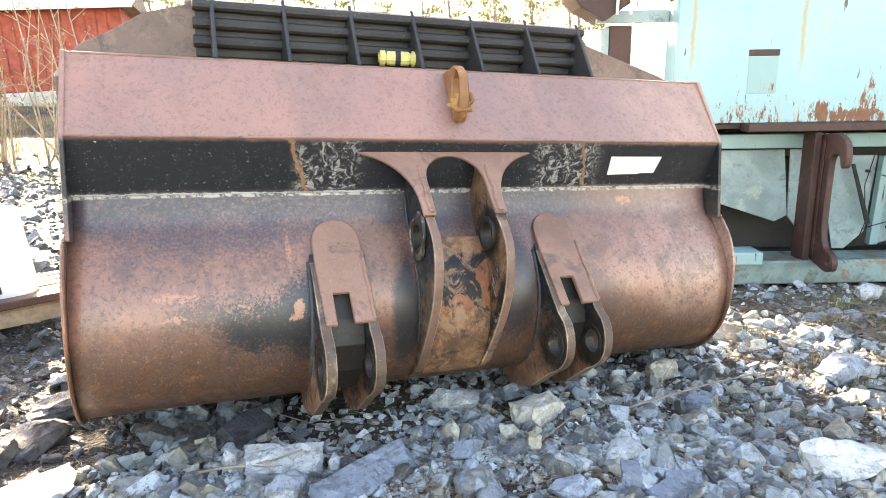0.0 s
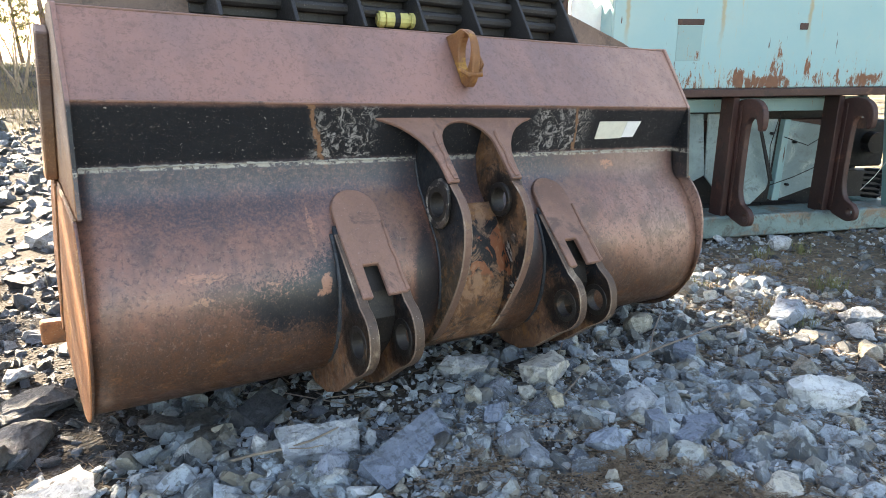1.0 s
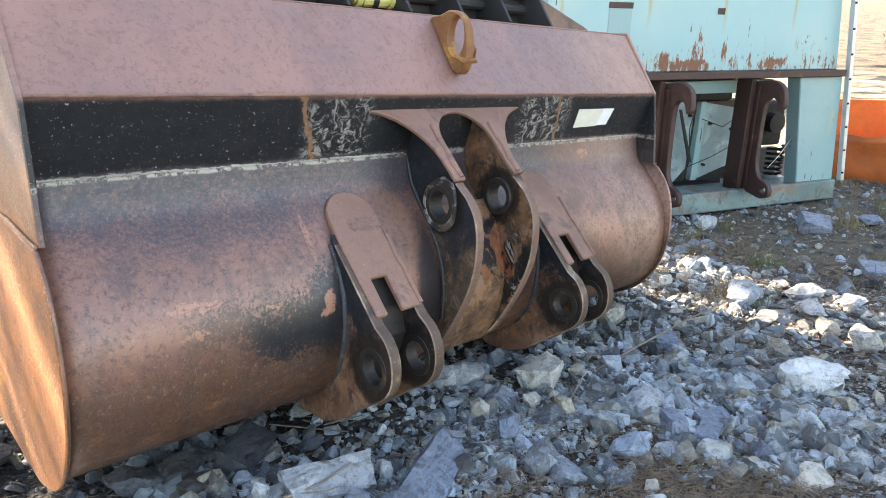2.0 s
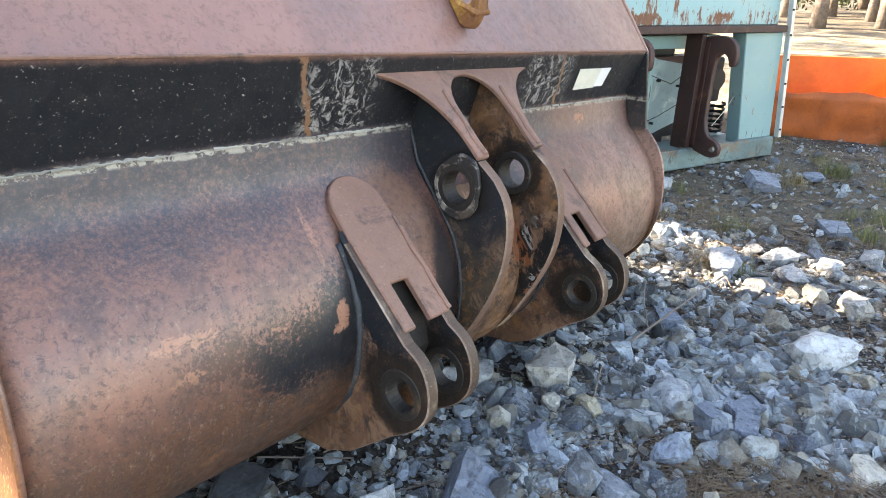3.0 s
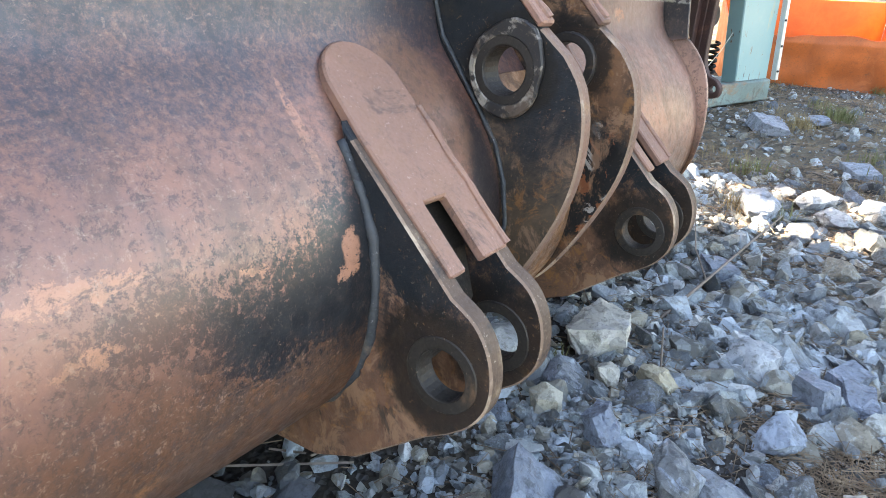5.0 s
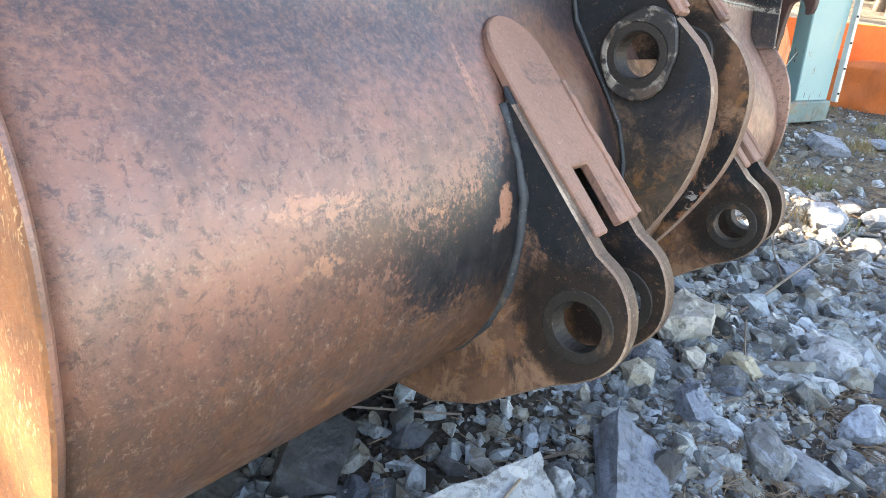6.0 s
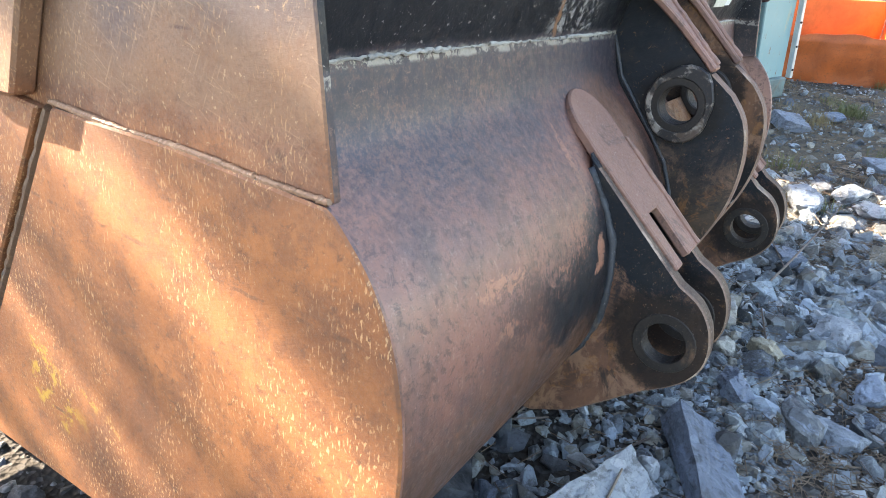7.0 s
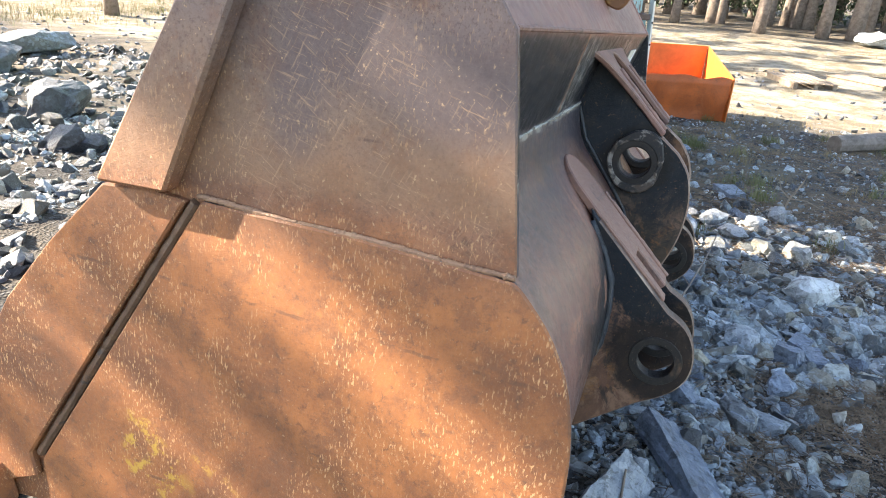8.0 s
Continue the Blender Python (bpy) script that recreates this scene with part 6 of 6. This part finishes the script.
shrub("grey many-stemmed shrub with a few dry leaves", -1.75, 13.2, 4.2, 9, 260, M_STRAW, 201)
shrub("bare shrub with reddish dry leaves", -2.6, 12.7, 3.0, 8, 420, M_REDLEAF, 202)
shrub("bare shrub with reddish dry leaves", -3.5, 13.4, 3.3, 8, 420, M_REDLEAF, 203)
shrub("low bare shrub on the bank", -0.8, 14.2, 2.4, 7, 200, M_STRAW, 204)
shrub("low bare shrub on the bank", 0.4, 15.2, 2.6, 7, 240, M_STRAW, 205)
shrub("low bare shrub on the bank", 1.6, 14.6, 2.0, 7, 200, M_STRAW, 206)
# unseen tree, added to break up the sunlight on the end plate
SIDE_TREE = Vector((-2.85, 11.9, 0.05))


def sunward(y, z, off):
    """The place beside that tree through which light comes to the bucket's end plate at (y, z)."""
    p = TIP @ Vector((0, y, z))
    return p + ray * ((11.9 + off - p.y) / ray.y) - SIDE_TREE


# boughs laid across the sun's way to cast shade bands on the plate
shade_bough = []
for i, (h, r) in enumerate(((-0.53, 0.05), (-0.41, 0.055), (-0.30, 0.05), (-0.14, 0.04), (0.0, 0.05), (0.10, 0.03), (0.24, 0.065), (0.305, 0.045), (0.66, 0.07), (0.75, 0.075), (0.84, 0.075), (0.94, 0.07), (1.04, 0.07), (1.14, 0.07), (1.24, 0.06), (1.34, 0.06), (1.44, 0.06))):
    y, z, off = 0.3, h + 0.183, (0.1, -0.3, 0.2, -0.2, 0.0)[i % 5]
    q = sunward(y, z, off)
    shade_bough.append(((0.0, off * 0.3, q.z - 0.12), (q.x + 0.5, q.y, q.z + 0.14), r))
tree("unseen grey tree whose boughs shade the end plate", Matrix.Translation(SIDE_TREE), 10.0, 0.19, 5.6, 1.3, 36, M_LEAF, 12, M_BARK, shade_bough)
# two trees added only for their shade, left and right of the bucket
shade_tree = tree("leafy grey tree added to shade the gravel", Matrix.Translation((-3.1, 12.8, 0.05)), 10.5, 0.15, 4.6, 0.95, 4200, M_LEAF, 14, M_BARK)
copy_thing(shade_tree, Matrix.Translation((1.15, 13.3, 0.0)) @ pose(0, 0, 0, 0, 0, 130))
for i in range(3):
    copy_thing(birch, Matrix.Translation((-3.0 - 1.3 * i, 12.6 + 1.1 * i, 0.0)) @ pose(0, 0, 0, 0, 0, 90 * i) @ Matrix.Scale(0.42, 4))

# unseen pines, added to throw bands of shade across the yard
for i in range(11):
    copy_thing(pine, Matrix.Translation((10.5 + 15 * (i + wood.random()) / 11, 7.5 + wood.uniform(0, 6), -0.8)) @ pose(0, 0, 0, 0, 0, wood.uniform(0, 360)) @ Matrix.Scale(wood.uniform(0.75, 1.0), 4))

# undergrowth and grass
def blades(name, count, spot, length, mat, label, seed, lean=0.5):
    rnd = random.Random(seed)
    vs, fs = [], []
    for _ in range(count):
        x, y = spot(rnd)
        z = ground_z(x, y)
        l, a = length * rnd.uniform(0.5, 1.3), rnd.uniform(0, 6.28)
        d = Vector((math.cos(a), math.sin(a), 0))
        w = d.cross(Vector((0, 0, 1))) * l * 0.018
        p, n = Vector((x, y, z)), len(vs)
        mid = p + Vector((0, 0, l * 0.6)) + d * l * lean * 0.35
        tip = p + Vector((0, 0, l * 0.9)) + d * l * lean
        for c in (p - w, p + w, mid - w * 0.8, mid + w * 0.8, tip):
            vs.append(tuple(c))
        fs += [(n, n + 1, n + 3, n + 2), (n + 2, n + 3, n + 4)]
    tagged(new(name, cloud_mesh(name, (vs, fs), mat)), label, "grass", kind="stuff")


def clumped(x0, x1, y0, y1, clumps, spread, seed):
    r0 = random.Random(seed)
    spots = [(r0.uniform(x0, x1), r0.uniform(y0, y1)) for _ in range(clumps)]
    def pick(r):
        c = spots[r.randrange(clumps)]
        return c[0] + r.gauss(0, spread), c[1] + r.gauss(0, spread)
    return pick


blades("green_weeds", 70, clumped(1.62, 1.66, -0.16, -0.12, 3, 0.014, 61), 0.06, M_LEAF, "small green tuft beside the hinge lugs", 62)
for k_tuft, (x, y, n) in enumerate(((6.64, -0.36, 260), (6.0, -0.15, 170), (4.39, -0.13, 110), (4.79, -0.89, 150), (3.59, -0.19, 60), (5.3, -0.9, 120), (7.6, -1.2, 160))):
    blades("green_weeds", n, lambda r, x=x, y=y: (r.gauss(x, 0.06), r.gauss(y, 0.06)), 0.11, (M_LEAF, M_STRAW)[k_tuft % 3 == 1], "low tuft of weeds in the dirt near the container", 90 + k_tuft)
blades("dry_grass", 5000, clumped(4.2, 10, -3.5, 1.0, 60, 0.10, 3), 0.07, M_STRAW, "dry yellow grass tufts near the container", 4)
blades("green_weeds", 1600, clumped(3.6, 9, -3.0, 0.8, 26, 0.05, 5), 0.10, M_LEAF, "small green weeds among the stones", 6)
blades("dry_grass", 16000, clumped(-6, 18, 12.0, 20, 320, 0.30, 7), 0.17, M_STRAW, "sunlit dry grass behind the rubble", 8)
blades("green_grass", 12000, clumped(-4, 20, 10.5, 20, 260, 0.4, 17), 0.16, M_LEAF, "thin green grass behind the rubble", 18)
blades("dry_grass", 7000, clumped(9, 26, -10, 3, 260, 0.3, 9), 0.09, M_STRAW, "pale dry grass across the yard", 10)


def litter(name, count, spot, length, radius, mat, label, seed):
    """Needles and bits of straw lying flat."""
    rnd = random.Random(seed)
    vs, fs = [], []
    for _ in range(count):
        x, y = spot(rnd)
        a, l = rnd.uniform(0, 6.28), length * rnd.uniform(0.4, 1.4)
        d = Vector((math.cos(a), math.sin(a), rnd.uniform(-0.1, 0.25))) * l
        p, n = Vector((x, y, ground_z(x, y) + 0.006 + rnd.random() * 0.012)), len(vs)
        side = Vector((-d.y, d.x, 0)).normalized() * radius
        for c in (p - side, p + side, p + Vector((0, 0, radius * 1.5)), p + d - side, p + d + side, p + d + Vector((0, 0, radius * 1.5))):
            vs.append(tuple(c))
        fs += [(n, n + 3, n + 5, n + 2), (n + 1, n + 2, n + 5, n + 4), (n, n + 1, n + 4, n + 3)]
    tagged(new(name, cloud_mesh(name, (vs, fs), mat)), label, "litter", kind="stuff")


litter("needle_litter", 9000, clumped(0.2, 5.2, -2.4, -0.35, 170, 0.13, 31), 0.055, 0.0011, M_NEEDLES, "matted dry needles and straw between the stones", 33)
litter("needle_litter", 5000, lambda r: (r.uniform(-1.5, 5.5), r.uniform(-2.4, 0.6)), 0.06, 0.0012, M_NEEDLES, "dry pine needles and straw on the ground", 21)
litter("needle_litter", 9000, clumped(3.5, 8.5, -3.4, 0.8, 130, 0.2, 41), 0.07, 0.0016, M_NEEDLES, "dry needles and grass trodden into the dirt", 43)
for px, py, n in BARE:
    litter("straw_litter", n // 2, lambda r, px=px, py=py: (r.gauss(px, 0.11), r.gauss(py, 0.06)), 0.06, 0.0009, M_NEEDLES, "brown straw trodden into a bare patch of the gravel", int(px * 100))
litter("twig_litter", 160, lambda r: (r.uniform(-1.5, 5.5), r.uniform(-2.2, 0.6)), 0.22, 0.003, M_BARK, "thin brown twigs on the gravel", 22)
twig = thing("dead_branch", "thin pale dead branch standing among the stones", "branch", m=Matrix.Translation((4.45, -1.02, ground_z(4.45, -1.02))))
part("stem", tube([(0, 0, 0), (0.03, -0.03, 0.14), (0.05, -0.09, 0.26), (0.05, -0.11, 0.34)], [0.008, 0.007, 0.005, 0.003], 6), M_WOOD, twig)
part("side_twig", tube([(0.03, -0.03, 0.14), (0.0, -0.14, 0.15), (0.0, -0.26, 0.10)], [0.005, 0.004, 0.003], 5), M_WOOD, twig)
part("side_twig", tube([(0.03, -0.03, 0.14), (0.02, 0.04, 0.20), (0.02, 0.07, 0.27)], [0.005, 0.004, 0.003], 5), M_WOOD, twig)
stick = thing("dead_branch", "thin bent grey stick lying on the gravel", "branch", m=Matrix.Translation((0.55, -0.20, ground_z(0.55, -0.20) + 0.05)))
part("stem", tube([(-0.14, 0.05, 0.0), (-0.05, 0.02, 0.012), (0.06, -0.01, 0.010), (0.15, -0.03, 0.02), (0.26, -0.03, 0.035)], [0.006, 0.0055, 0.005, 0.004, 0.003], 6), M_WOOD, stick)
part("side_twig", tube([(0.06, -0.01, 0.010), (0.12, -0.07, 0.02), (0.17, -0.10, 0.03)], [0.003, 0.0025, 0.002], 5), M_WOOD, stick)
stalk = thing("dead_branch", "long thin brown stalk leaning over the stones", "branch", m=Matrix.Translation((2.35, -0.40, ground_z(2.35, -0.40) + 0.03)))
part("stem", tube([(-0.25, 0.10, 0.0), (0.0, 0.02, 0.07), (0.3, -0.05, 0.12), (0.62, -0.10, 0.13)], [0.006, 0.005, 0.004, 0.003], 6), M_BARK, stalk)
part("side_twig", tube([(0.0, 0.02, 0.07), (0.12, 0.10, 0.12), (0.22, 0.14, 0.18)], [0.0035, 0.003, 0.002], 5), M_BARK, stalk)
single("log", tube([(-0.9, 0, 0.1), (0, 0.03, 0.11), (0.9, 0, 0.1)], [0.11, 0.12, 0.10], 10, None, True, 0.08, 4), M_BARK, "weathered log lying on the ground", "log", Matrix.Translation((8.2, -2.6, ground_z(8.2, -2.6))) @ pose(0, 0, 0, 0, 0, -55))
for i, (x, y) in enumerate(((14.4, -2.3), (15.3, -3.6))):
    pallet("pallet", "grey wooden pallet lying in the sunny yard", Matrix.Translation((x, y, ground_z(x, y))) @ pose(0, 0, 0, 0, 0, 20 + 30 * i), "pallets in the yard")
rock("brown boulder at the wood's edge", 23.0, -6.4, (1.0, 0.8, 0.6), 0, M_BARK, 44, 0.4)
rock("pale heap of stone at the wood's edge", 23.5, -5.2, (1.5, 1.0, 0.5), 20, M_STONE, 45, 0.4)
